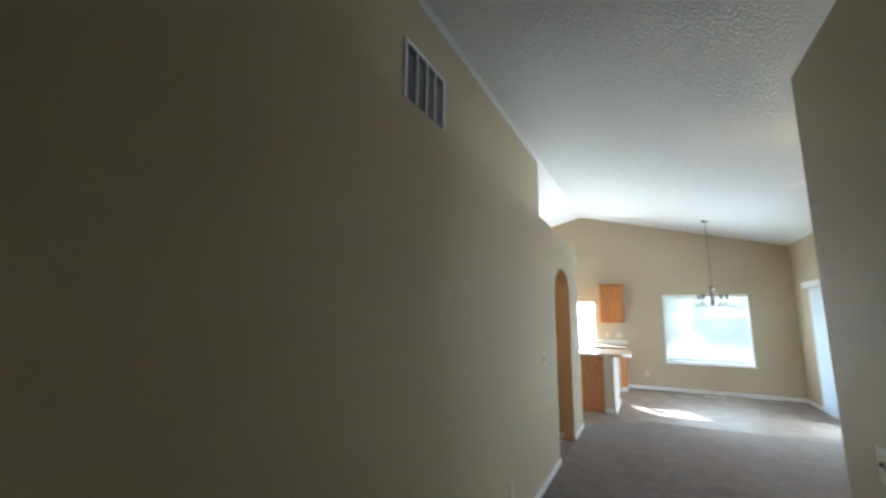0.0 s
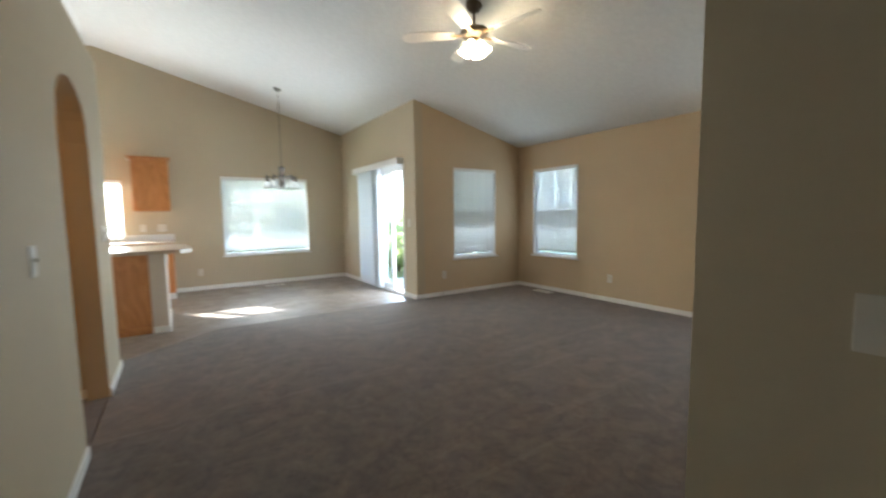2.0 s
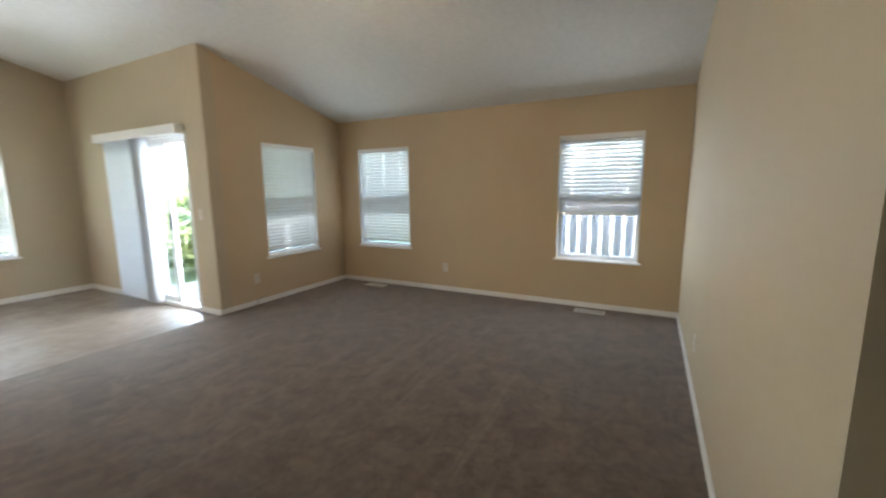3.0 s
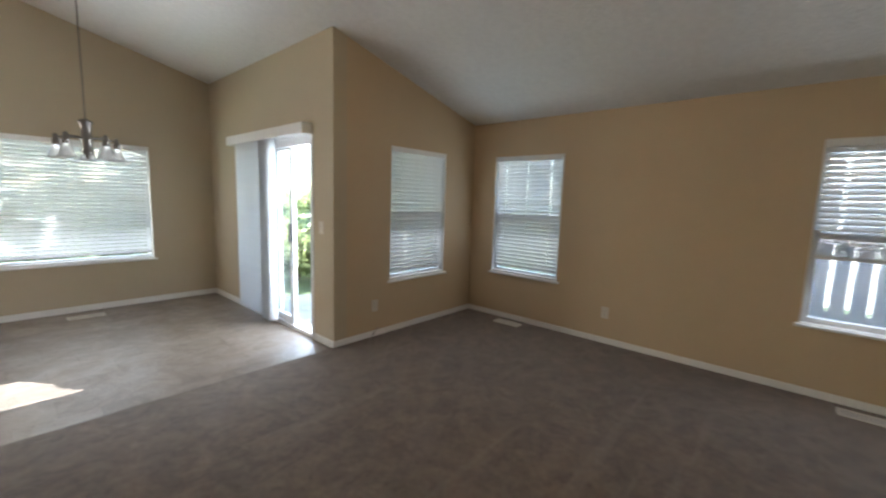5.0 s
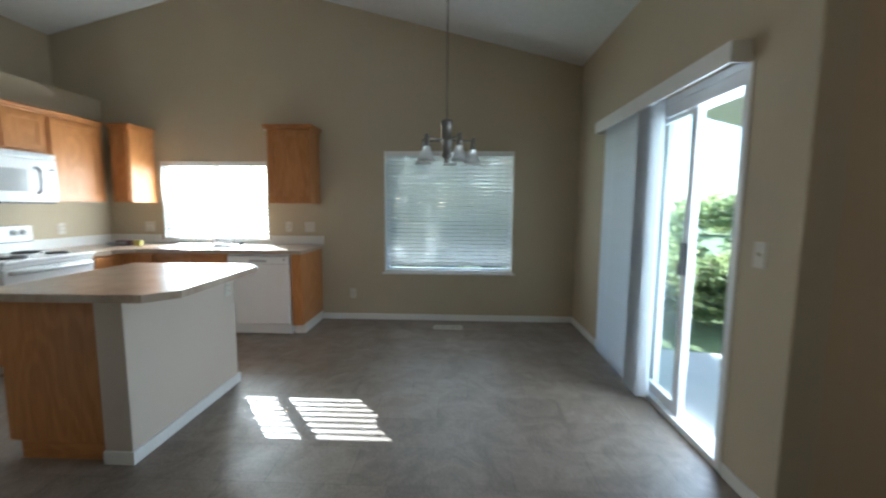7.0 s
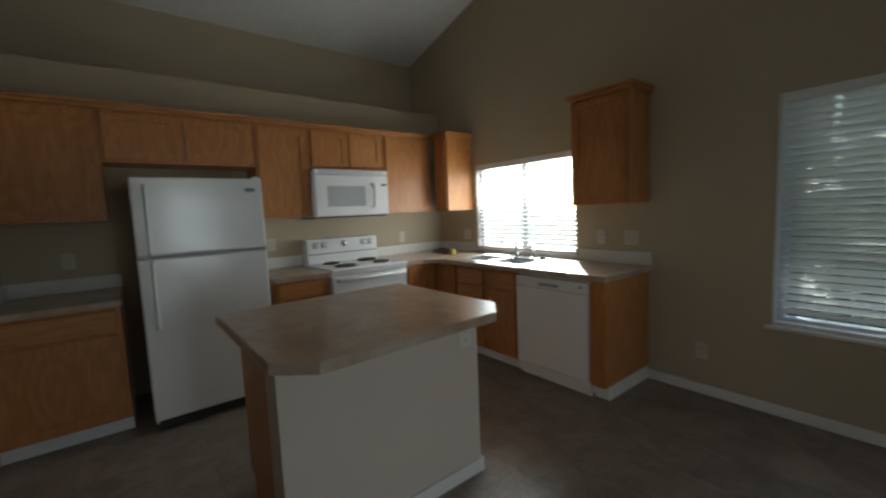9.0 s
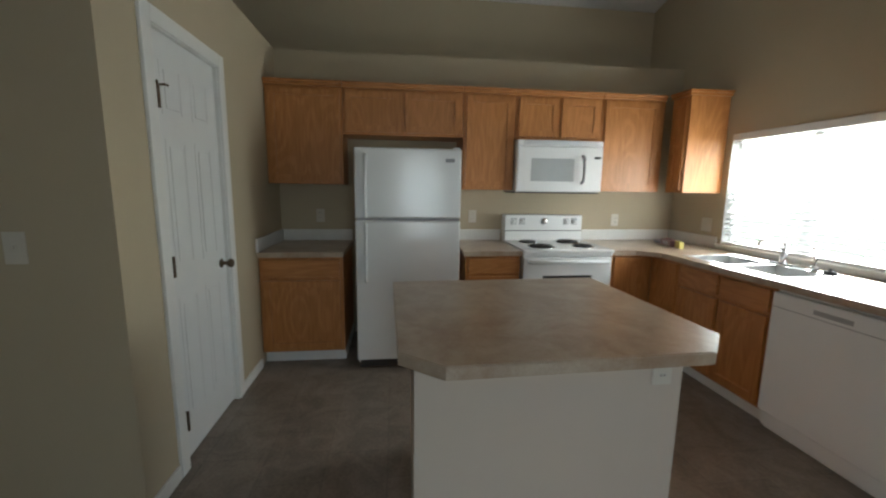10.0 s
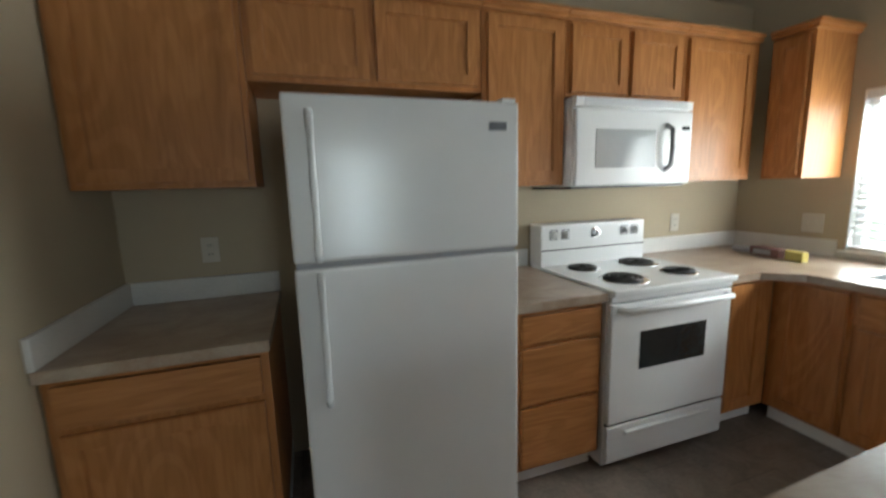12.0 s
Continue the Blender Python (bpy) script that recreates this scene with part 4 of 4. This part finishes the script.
    box(bm, XK + 0.168, XK + 0.176, y - 0.004, y + 0.004, 1.06, 1.09)
    part("knob", bm, CHROME if r > 0.022 else KNOB_W, bg, "control knob", smooth=False)
    part("dial_mark", boxes((XK + 0.1435, XK + 0.1465, y - 0.027, y + 0.027, 1.047, 1.105)), GREY_PLASTIC, bg, "grey printed dial field")
for x, y, r in ((-0.20, RY0 + 0.2, 0.098), (-0.205, RY1 - 0.19, 0.078), (-0.48, RY0 + 0.18, 0.078), (-0.48, RY1 - 0.2, 0.098)):
    b = part("drip_pan", lathe([(r * 1.18, 0.0), (r * 1.2, 0.004), (r * 1.05, 0.005), (r * 0.5, 0.001)], 28, (x, y, 0.898)), CHROME, ct, "chrome drip pan", smooth=True)
    pts = [(x + (0.018 + (r - 0.018) * k / 70) * math.cos(k * 2 * math.pi / 18), y + (0.018 + (r - 0.018) * k / 70) * math.sin(k * 2 * math.pi / 18), 0.909) for k in range(71)]
    part("burner", tube(pts, 0.0062, 8), BLACK_COIL, ct, "black coil burner", smooth=True)
od = part("oven_door", box(bmesh.new(), RX - 0.03, RX, RY0 + 0.004, RY1 - 0.004, 0.245, 0.83, 0.008, 3), WHITE_ENAMEL, root)
part("oven_window", box(bmesh.new(), RX - 0.001, RX + 0.003, RY0 + 0.17, RY1 - 0.17, 0.50, 0.685, 0.001), SMOKED, od, "dark oven window")
part("handle", tube([(RX - 0.002, RY0 + 0.05, 0.80), (RX + 0.04, RY0 + 0.06, 0.803), (RX + 0.045, (RY0 + RY1) / 2, 0.803), (RX + 0.04, RY1 - 0.06, 0.803), (RX - 0.002, RY1 - 0.05, 0.80)], 0.016, 12), WHITE_ENAMEL, od, "white bar handle", smooth=True)
part("front_rail", box(bmesh.new(), RX - 0.03, RX - 0.002, RY0 + 0.002, RY1 - 0.002, 0.838, 0.866, 0.004), WHITE_ENAMEL, root)
dr = part("storage_drawer", box(bmesh.new(), RX - 0.03, RX - 0.002, RY0 + 0.004, RY1 - 0.004, 0.045, 0.232, 0.008, 3), WHITE_ENAMEL, root)
part("grip", box(bmesh.new(), RX - 0.004, RX + 0.014, RY0 + 0.1, RY1 - 0.1, 0.182, 0.202, 0.007), WHITE_ENAMEL, dr)
# dark filler in place of the shade between door and drawer
part("seam_shade", boxes((RX - 0.028, RX - 0.012, RY0 + 0.006, RY1 - 0.006, 0.2325, 0.2445)), DARK, root, "dark strip painting the shade of the gap below the oven door")
part("kick_plate", boxes((XK + 0.1, RX - 0.06, RY0 + 0.02, RY1 - 0.02, 0.0, 0.045)), DARK, root)

# ---- microwave ----
MX = -0.352
root = thing("microwave", (-0.55, 12.73, 1.34), "white over-the-range microwave under the cabinets", "microwave")
part("body", box(bmesh.new(), XK + 0.004, MX - 0.03, 12.352, 13.108, 1.35, 1.782, 0.004), WHITE_ENAMEL, root)
part("bottom_plate", boxes((XK + 0.02, MX - 0.035, 12.36, 13.10, 1.338, 1.35)), DARK, root, "dark underside with lamp cover")
md = part("door", box(bmesh.new(), MX - 0.03, MX, 12.354, 13.106, 1.352, 1.728, 0.012, 3), WHITE_ENAMEL, root)
part("window", box(bmesh.new(), MX - 0.001, MX + 0.003, 12.47, 12.85, 1.44, 1.63, 0.001), MW_WIN, md, "grey meshed window")
part("handle", tube([(MX - 0.002, 12.925, 1.425), (MX + 0.035, 12.925, 1.45), (MX + 0.042, 12.925, 1.54), (MX + 0.035, 12.925, 1.63), (MX - 0.002, 12.925, 1.655)], 0.0125, 12), GREY_PLASTIC, md, "grey arched handle", smooth=True)
part("display", box(bmesh.new(), MX - 0.001, MX + 0.002, 13.03, 13.085, 1.632, 1.652, 0.001), SMOKED, md, "small dark display")
bm = boxes((MX - 0.03, MX - 0.004, 12.354, 13.106, 1.735, 1.781), bev=0.006)
vent_part = part("top_vent", bm, WHITE_ENAMEL, root)
for k in range(3):
    part("louver", boxes((MX - 0.005, MX - 0.002, 12.40, 13.06, 1.744 + 0.012 * k, 1.748 + 0.012 * k)), GREY_PLASTIC, vent_part)

# ---- dishwasher ----
root = thing("dishwasher", (1.33, 13.6, 0), "white built-in dishwasher under the counter", "dishwasher")
part("tub", boxes((1.012, 1.648, YF + 0.01, YN - 0.06, 0.02, CT - 0.042)), WHITE_ENAMEL, root)
dd = part("door", box(bmesh.new(), 1.014, 1.646, YF - 0.03, YF + 0.008, 0.12, 0.825, 0.008, 3), WHITE_ENAMEL, root)
part("handle_recess", boxes((1.24, 1.42, YF - 0.0325, YF - 0.029, 0.762, 0.786), bev=0.001), GREY_PLASTIC, dd, "recessed pull")
part("control_line", boxes((1.02, 1.64, YF - 0.0315, YF - 0.0295, 0.742, 0.746)), GREY_PLASTIC, dd)
part("button", lathe([(0.012, 0), (0.011, 0.006)], 14, (1.60, YF - 0.03, 0.79), pose(0, 0, 0, 90)), GREY_PLASTIC, dd)
part("kick_plate", boxes((1.014, 1.646, YF + 0.03, YF + 0.05, 0.0, 0.11)), TRIM, root, "white kick plate")

# ---- ceiling fan ----
CX, CY = 4.05, 8.93
CZ = ceil_z(CX)
root = thing("ceiling_fan", (CX, CY, CZ), "white and dark bronze five-blade ceiling fan with lit glass shades", "ceiling fan")
part("canopy", lathe([(0.072, 0.03), (0.07, -0.02), (0.045, -0.06), (0.016, -0.072)], 24, (CX, CY, CZ)), BRONZE, root, smooth=True)
part("downrod", tube([(CX, CY, CZ - 0.06), (CX, CY, CZ - 0.20)], 0.011), BRONZE, root)
ZM = CZ - 0.235
part("motor", lathe([(0.016, 0.06), (0.03, 0.045), (0.08, 0.038), (0.12, 0.018), (0.125, -0.006), (0.10, -0.03), (0.06, -0.042), (0.045, -0.06)], 28, (CX, CY, ZM)), BRONZE, root, "dark bronze motor housing", smooth=True)
BLADE = surface("white_fan_blade", (0.70, 0.68, 0.64), (0.76, 0.74, 0.70), 0.4, 3, 60, 0.1, 0.0006)
for k in range(5):
    m = pose(CX, CY, ZM - 0.02, 0, 0, 69 + 72 * k)
    bm = bmesh.new()
    box(bm, 0.09, 0.20, -0.018, 0.018, -0.004, 0.004, 0.002)
    bmesh.ops.transform(bm, matrix=m, verts=bm.verts)
    br = part("blade_bracket", bm, BRASS, root)
    outline = [(0.17, -0.045), (0.30, -0.058), (0.50, -0.066), (0.585, -0.06), (0.62, -0.035), (0.63, 0.0), (0.62, 0.035), (0.585, 0.06), (0.50, 0.066), (0.30, 0.058), (0.17, 0.045)]
    bm = prism(outline, 0.0, 0.006)
    bmesh.ops.transform(bm, matrix=m @ pose(0, 0, 0.004, 12, 0, 0), verts=bm.verts)
    part("blade", bm, BLADE, root, "white blade")
part("light_hub", lathe([(0.05, 0), (0.055, -0.03), (0.04, -0.06), (0.012, -0.08)], 20, (CX, CY, ZM - 0.045)), BRASS, root, smooth=True)
for k in range(4):
    m = pose(CX, CY, ZM - 0.085, 0, 0, 30 + 90 * k) @ pose(0.05, 0, 0, 0, -32, 0)
    bm = lathe([(0.02, 0), (0.027, -0.018), (0.037, -0.052), (0.044, -0.08), (0.054, -0.102), (0.052, -0.102), (0.042, -0.08), (0.027, -0.026)], 18, m=m, cap=False)
    part("shade", bm, SHADE_ON, root, "lit frosted glass shade", smooth=True)

# ---- chandelier ----
HX, HY = 3.26, 12.85
HZ = ceil_z(HX)
root = thing("chandelier", (HX, HY, HZ), "dark pewter five-arm chandelier with frosted bell shades, unlit", "chandelier")
part("canopy", lathe([(0.062, 0.02), (0.06, -0.01), (0.03, -0.035), (0.008, -0.045)], 22, (HX, HY, HZ)), PEWTER, root, smooth=True)
part("stem", tube([(HX, HY, HZ - 0.04), (HX, HY, 2.02)], 0.006), PEWTER, root)
part("column", lathe([(0.008, 0.36), (0.03, 0.35), (0.052, 0.338), (0.054, 0.318), (0.042, 0.305), (0.04, 0.21), (0.046, 0.2), (0.046, 0.17), (0.038, 0.16), (0.036, 0.08), (0.046, 0.065), (0.03, 0.045), (0.014, 0.03), (0.018, 0.015), (0.004, 0.0)], 20, (HX, HY, 1.69)), PEWTER, root, smooth=True)
for k in range(5):
    m = pose(HX, HY, 1.69, 0, 0, 10 + 72 * k)
    bm = tube([m @ Vector(p) for p in ((0.03, 0, 0.185), (0.10, 0, 0.188), (0.18, 0, 0.188), (0.213, 0, 0.182), (0.22, 0, 0.16))], 0.008)
    arm = part("arm", bm, PEWTER, root, smooth=True)
    part("socket", lathe([(0.008, 0.045), (0.018, 0.035), (0.02, 0.0), (0.024, -0.012), (0.026, -0.055)], 14, m @ Vector((0.22, 0, 0.17))), PEWTER, arm, smooth=True)
    part("shade", lathe([(0.024, 0.0), (0.034, -0.025), (0.042, -0.06), (0.055, -0.095), (0.072, -0.115), (0.07, -0.115), (0.052, -0.095), (0.032, -0.03)], 20, m @ Vector((0.22, 0, 0.115)), cap=False), SHADE_OFF, root, "frosted glass bell shade", smooth=True)

# ---- grilles, registers, outlets, switches ----
root = thing("return_grille", (XU, 6.77, 3.15), "white return air grille with dark openings, high on the hall wall", "vent")
G0, G1, H0, H1 = 6.47, 7.07, 2.92, 3.40
part("frame", boxes((XU, XU + 0.014, G0, G0 + 0.03, H0, H1), (XU, XU + 0.014, G1 - 0.03, G1, H0, H1), (XU, XU + 0.014, G0 + 0.03, G1 - 0.03, H0, H0 + 0.03), (XU, XU + 0.014, G0 + 0.03, G1 - 0.03, H1 - 0.03, H1), bev=0.003), TRIM, root)
# flat dark sheet in place of the duct's shade behind the louvers
part("backing", boxes((XU + 0.001, XU + 0.003, G0 + 0.03, G1 - 0.03, H0 + 0.03, H1 - 0.03)), DARK, root, "dark sheet painting the shade inside the duct")
for k in range(1, 4):
    y = G0 + 0.03 + (G1 - G0 - 0.06) * k / 4
    part("divider", boxes((XU + 0.003, XU + 0.013, y - 0.008, y + 0.008, H0 + 0.03, H1 - 0.03)), TRIM, root)
for k in range(16):
    z = H0 + 0.045 + k * 0.022
    part("louver", boxes((XU + 0.003, XU + 0.007, G0 + 0.03, G1 - 0.03, z, z + 0.004)), GREY_PLASTIC, root)


def register(x, y, along, label):
    r = thing("floor_register", pose(x, y, 0, 0, 0, 0 if along == "x" else 90), label, "vent", "floor registers")
    z = 0.012 if along == "y" else 0.0
    part("frame", boxes((-0.16, 0.16, -0.07, -0.055, z, z + 0.006), (-0.16, 0.16, 0.055, 0.07, z, z + 0.006), (-0.16, -0.145, -0.055, 0.055, z, z + 0.006), (0.145, 0.16, -0.055, 0.055, z, z + 0.006), bev=0.0015), PLATE, r, local=True)
    # grey sheet drawn for the shaded duct below the louvers
    part("opening", boxes((-0.145, 0.145, -0.055, 0.055, z, z + 0.001)), GREY_PLASTIC, r, local=True)
    for k in range(12):
        part("louver", boxes((-0.14 + k * 0.0245, -0.13 + k * 0.0245, -0.055, 0.055, z + 0.001, z + 0.005)), PLATE, r, local=True)


register(6.58, 10.40, "y", "almond metal floor register in the carpet by the end wall")
register(6.58, 7.47, "y", "almond metal floor register in the carpet by the end wall")
register(3.26, 13.82, "x", "almond metal floor register under the nook window")


def plate(name, wall_dir, a, pos, z, kind, label, w=0.072, flip=False):
    """A wall plate: kind outlet or switch. wall_dir X: room at -x, Y: room at -y; flip: room on the other side."""
    ang = (90 if wall_dir == "X" else 180) + (180 if flip else 0)
    at = (pos, a, z) if wall_dir == "X" else (a, pos, z)
    r = thing(name, pose(*at, 0, 0, ang), label, "outlet" if kind == "outlet" else "switch")
    part("cover", box(bmesh.new(), -w / 2, w / 2, 0.0005, 0.006, -0.058, 0.058, 0.002), PLATE, r, local=True)
    if kind == "outlet":
        for dz in (-0.021, 0.021):
            s = part("socket", box(bmesh.new(), -0.016, 0.016, 0.006, 0.008, dz - 0.014, dz + 0.014, 0.0015), PLATE, r, local=True)
            part("slot", boxes((-0.008, -0.005, 0.008, 0.0085, dz - 0.005, dz + 0.005), (0.005, 0.008, 0.008, 0.0085, dz - 0.005, dz + 0.005)), DARK, s, local=True)
    else:
        n = max(1, round(w / 0.06) - 0)
        for k in range(n):
            u = (k - (n - 1) / 2) * 0.046
            s = part("surround", boxes((u - 0.009, u + 0.009, 0.006, 0.0075, -0.018, 0.018)), PLATE, r, local=True)
            bm = box(bmesh.new(), u - 0.004, u + 0.004, 0.0075, 0.018, -0.002, 0.012, 0.001)
            part("toggle", bm, PLATE, s, local=True)
    return r


plate("wall_outlet", "Y", 2.13, YN, 0.31, "outlet", "almond wall outlet below the nook window")
plate("wall_outlet", "X", 9.355, XE, 0.33, "outlet", "almond wall outlet on the end wall")
plate("wall_outlet", "Y", 5.18, YW, 0.33, "outlet", "almond wall outlet near the outer corner")
plate("wall_outlet", "X", 7.2, XL, 0.32, "outlet", "almond wall outlet low on the hall wall", flip=True)
plate("wall_outlet", "X", 10.66, XK, 1.11, "outlet", "almond outlet above the short counter", flip=True)
plate("wall_outlet", "X", 12.06, XK, 1.11, "outlet", "almond outlet between refrigerator and range", flip=True)
plate("wall_outlet", "X", 13.50, XK, 1.08, "outlet", "almond outlet beside the range", flip=True)
plate("wall_switch", "Y", -0.29, YN, 1.08, "switch", "double almond switch beside the kitchen window", 0.115)
plate("wall_outlet", "Y", 1.38, YN, 1.09, "outlet", "almond outlet beside the kitchen window")
plate("wall_switch", "Y", 1.63, YN, 1.09, "switch", "almond switch at the end of the counter", 0.115)
plate("wall_switch", "X", 11.32, XS, 1.13, "switch", "almond light switch beside the patio door")
plate("wall_switch", "X", 8.2, XL, 1.09, "switch", "almond light switch before the arched opening", flip=True)
plate("wall_switch", "X", 9.98, XL, 1.14, "switch", "almond light switch between arch and pantry", flip=True)
plate("wall_switch", "X", 6.28, XR, 1.02, "switch", "almond light switch on the hall wall", 0.078)
plate("wall_outlet", "X", 12.28, 1.701, 0.74, "outlet", "almond outlet high on the island half wall", flip=True)
plate("wall_outlet", "Y", 5.1, YL, 0.33, "outlet", "almond outlet low on the back wall", flip=True)

root = thing("loose_cable", (5.12, YW - 0.05, 0.012), "short loose coax cable coming out of the baseboard", "cable")
part("wire", tube([(5.22, YW - 0.014, 0.085), (5.19, YW - 0.03, 0.10), (5.14, YW - 0.05, 0.075), (5.09, YW - 0.07, 0.03), (5.05, YW - 0.09, 0.018)], 0.005), CABLE, root, smooth=True)

# ---- outside ----
bm = prism([(-300, -300), (300, -300), (300, 300), (-300, 300)], -0.4, -0.12)
structure("ground", bm, LAWN, "green lawn around the house", "ground")
structure("patio", prism([(XS + T, YW + T), (6.9, YW + T), (6.9, 12.7), (5.9, 13.25), (XS + T, 13.5)], -0.12, -0.035, 0.01), CONCRETE, "pale concrete patio slab", "patio")
structure("porch_roof", boxes((XS + T, 6.9, YW + T, 12.5, 2.45, 2.6), (6.75, 6.9, YW + T, 12.5, 2.2, 2.45)), TRIM, "white porch soffit over the patio", "roof")
structure("house_eave", boxes((XKU - T, XS + T, YN + T, YN + 0.55, 2.38, 2.5)), TRIM, "white eave soffit", "roof")
tagged(part("porch_post", boxes((6.77, 6.88, 12.32, 12.43, -0.035, 2.2), bev=0.008), TRIM), "white porch post on the patio", "post")


def leaves(bm, rnd, centre, radii, n, size):
    for _ in range(n):
        d = Vector((rnd.gauss(0, 1), rnd.gauss(0, 1), rnd.gauss(0, 1))).normalized() * rnd.random() ** 0.4
        p = Vector(centre) + Vector((d.x * radii[0], d.y * radii[1], d.z * radii[2]))
        u = Vector((rnd.gauss(0, 1), rnd.gauss(0, 1), rnd.gauss(0, 0.6))).normalized()
        v = u.cross(Vector((rnd.gauss(0, 1), rnd.gauss(0, 1), rnd.gauss(0, 1)))).normalized()
        s = size * rnd.uniform(0.6, 1.4)
        bm.faces.new([bm.verts.new(q) for q in (p - u * s, p - v * s * 0.45, p + u * s, p + v * s * 0.45)])


def leaf_mesh(bm, name, material, parent):
    me = bpy.data.meshes.new(name)
    bm.to_mesh(me)
    bm.free()
    ob = new(name, me)
    me.materials.append(material)
    ob.parent = parent
    ob.matrix_parent_inverse = world_of(parent).inverted()
    return ob


def bush(x, y, r, h, seed, label="leafy green garden bush beside the patio lawn", size=0.055, material=None):
    rnd = random.Random(seed)
    root = thing("bush", (x, y, -0.12), label, "bush", "garden bushes")
    bm = bmesh.new()
    for k in range(7):
        a = rnd.uniform(0, 6.28)
        tube([(x, y, -0.12), (x + 0.3 * r * math.cos(a), y + 0.3 * r * math.sin(a), h * 0.4), (x + 0.7 * r * math.cos(a), y + 0.7 * r * math.sin(a), h * 0.8)], 0.015, 6, bm, 0.4)
    part("stems", bm, BARK, root)
    bm = bmesh.new()
    for k in range(16):
        a, q = rnd.uniform(0, 6.28), rnd.uniform(0.1, 0.85)
        leaves(bm, rnd, (x + r * q * math.cos(a), y + r * q * math.sin(a), rnd.uniform(0.08, 0.85) * h * (1.1 - 0.35 * q)), (r * 0.45, r * 0.45, h * 0.22), 150, size)
    leaf_mesh(bm, "foliage", material or LEAF, root)


def tree(x, y, h, r, seed, label):
    rnd = random.Random(seed)
    root = thing("tree", (x, y, -0.12), label, "tree", "garden trees")
    bm = tube([(x, y, -0.15), (x + 0.05, y, h * 0.25), (x, y + 0.06, h * 0.5), (x, y, h * 0.75)], 0.045 * h * 0.6, 10, taper=0.35)
    tips = []
    for k in range(9):
        a, z = k * 2.4 + rnd.uniform(-0.3, 0.3), h * rnd.uniform(0.35, 0.65)
        tip = (x + r * 0.7 * math.cos(a), y + r * 0.7 * math.sin(a), z + h * rnd.uniform(0.12, 0.3))
        tube([(x, y, z), (x + r * 0.35 * math.cos(a), y + r * 0.35 * math.sin(a), z + h * 0.1), tip], 0.012 * h, 6, bm, 0.3)
        tips.append(tip)
    part("trunk", bm, BARK, root)
    bm = bmesh.new()
    for tip in tips + [(x, y, h * 0.85), (x + 0.2 * r, y, h * 0.7), (x - 0.3 * r, y + 0.2 * r, h * 0.6)]:
        leaves(bm, rnd, tip, (r * 0.48, r * 0.48, h * 0.15), 235, 0.018 * h + 0.03)
    leaf_mesh(bm, "crown", LEAF_2, root)


for k, (x, y, r, h) in enumerate(((5.5, 14.9, 0.5, 0.8), (6.25, 14.65, 0.55, 0.85), (7.0, 14.5, 0.55, 0.95), (7.7, 14.1, 0.55, 0.9), (8.2, 13.3, 0.5, 0.8), (6.6, 15.6, 0.6, 1.0), (7.8, 15.5, 0.6, 1.05), (9.0, 14.6, 0.7, 1.0), (2.6, 17.0, 0.9, 1.3), (4.0, 17.3, 1.0, 1.5))):
    bush(x, y, r, h, 20 + k)
for k, (x, y, r, h) in enumerate(((1.9, 17.9, 1.0, 2.5), (3.1, 18.2, 1.1, 2.9), (4.4, 17.9, 1.0, 2.3), (5.3, 18.6, 0.9, 2.0))):
    bush(x, y, r, h, 40 + k, "tall dark green shrub behind the nook window", 0.09, LEAF_2)
tree(5.2, 21.8, 5.5, 2.4, 5, "broad green garden tree behind the nook window")
tree(0.9, 17.6, 4.7, 1.35, 6, "slim green garden tree close to the nook window")
for k, (x, y, r, h) in enumerate(((13.5, 33.0, 2.4, 1.7), (17.0, 32.0, 2.6, 2.2), (20.5, 33.0, 2.4, 1.6), (24.0, 30.0, 2.8, 2.3), (28.0, 27.0, 2.6, 1.9), (11.0, 37.0, 2.6, 2.8))):
    bush(x, y, r, h, 60 + k, "distant green shrubbery across the lawn", 0.16)

# board fence beside the house
root = thing("fence", (8.9, 7.5, -0.12), "pale fence of upright boards with narrow gaps, lavender of shade in its colour", "fence")
board = box(bmesh.new(), -0.012, 0.012, -0.066, 0.066, 0, 1.5, 0.004)
bme = finish(board, "board")
bme.materials.append(FENCE_P)
for k in range(46):
    b = new("board", bme)
    b.parent = root
    b.location = (0, -4.2 + 0.17 * k, 0.08)
for z in (0.32, 1.3):
    part("rail", boxes((0.014, 0.05, -4.3, 3.6, z, z + 0.09), bev=0.004), FENCE_P, root, local=True)
for k in range(4):
    part("post", box(bmesh.new(), 0.052, 0.15, -4.3 + 2.55 * k, -4.2 + 2.55 * k, 0, 1.66, 0.006), FENCE_P, root, local=True)
# neighbouring house
root = thing("neighbour_house", (13.0, 7.0, -0.12), "pale sided neighbouring house beyond the fence", "house")
part("wall", boxes((11.5, 16.5, 1.0, 12.0, -0.12, 2.7)), SIDING, root)
for k in range(13):
    part("siding_board", boxes((11.475, 11.499, 1.0, 12.0, -0.1 + 0.21 * k, 0.095 + 0.21 * k)), SIDING, root)
bm = bmesh.new()
vs = [bm.verts.new(p) for p in ((11.0, 0.5, 2.7), (17.0, 0.5, 2.7), (17.0, 12.5, 2.7), (11.0, 12.5, 2.7), (14.0, 0.5, 4.1), (14.0, 12.5, 4.1))]
for q in ((0, 1, 2, 3), (0, 3, 5, 4), (1, 4, 5, 2), (0, 4, 1), (3, 2, 5)):
    bm.faces.new([vs[i] for i in q])
part("roof", bm, ROOF, root)
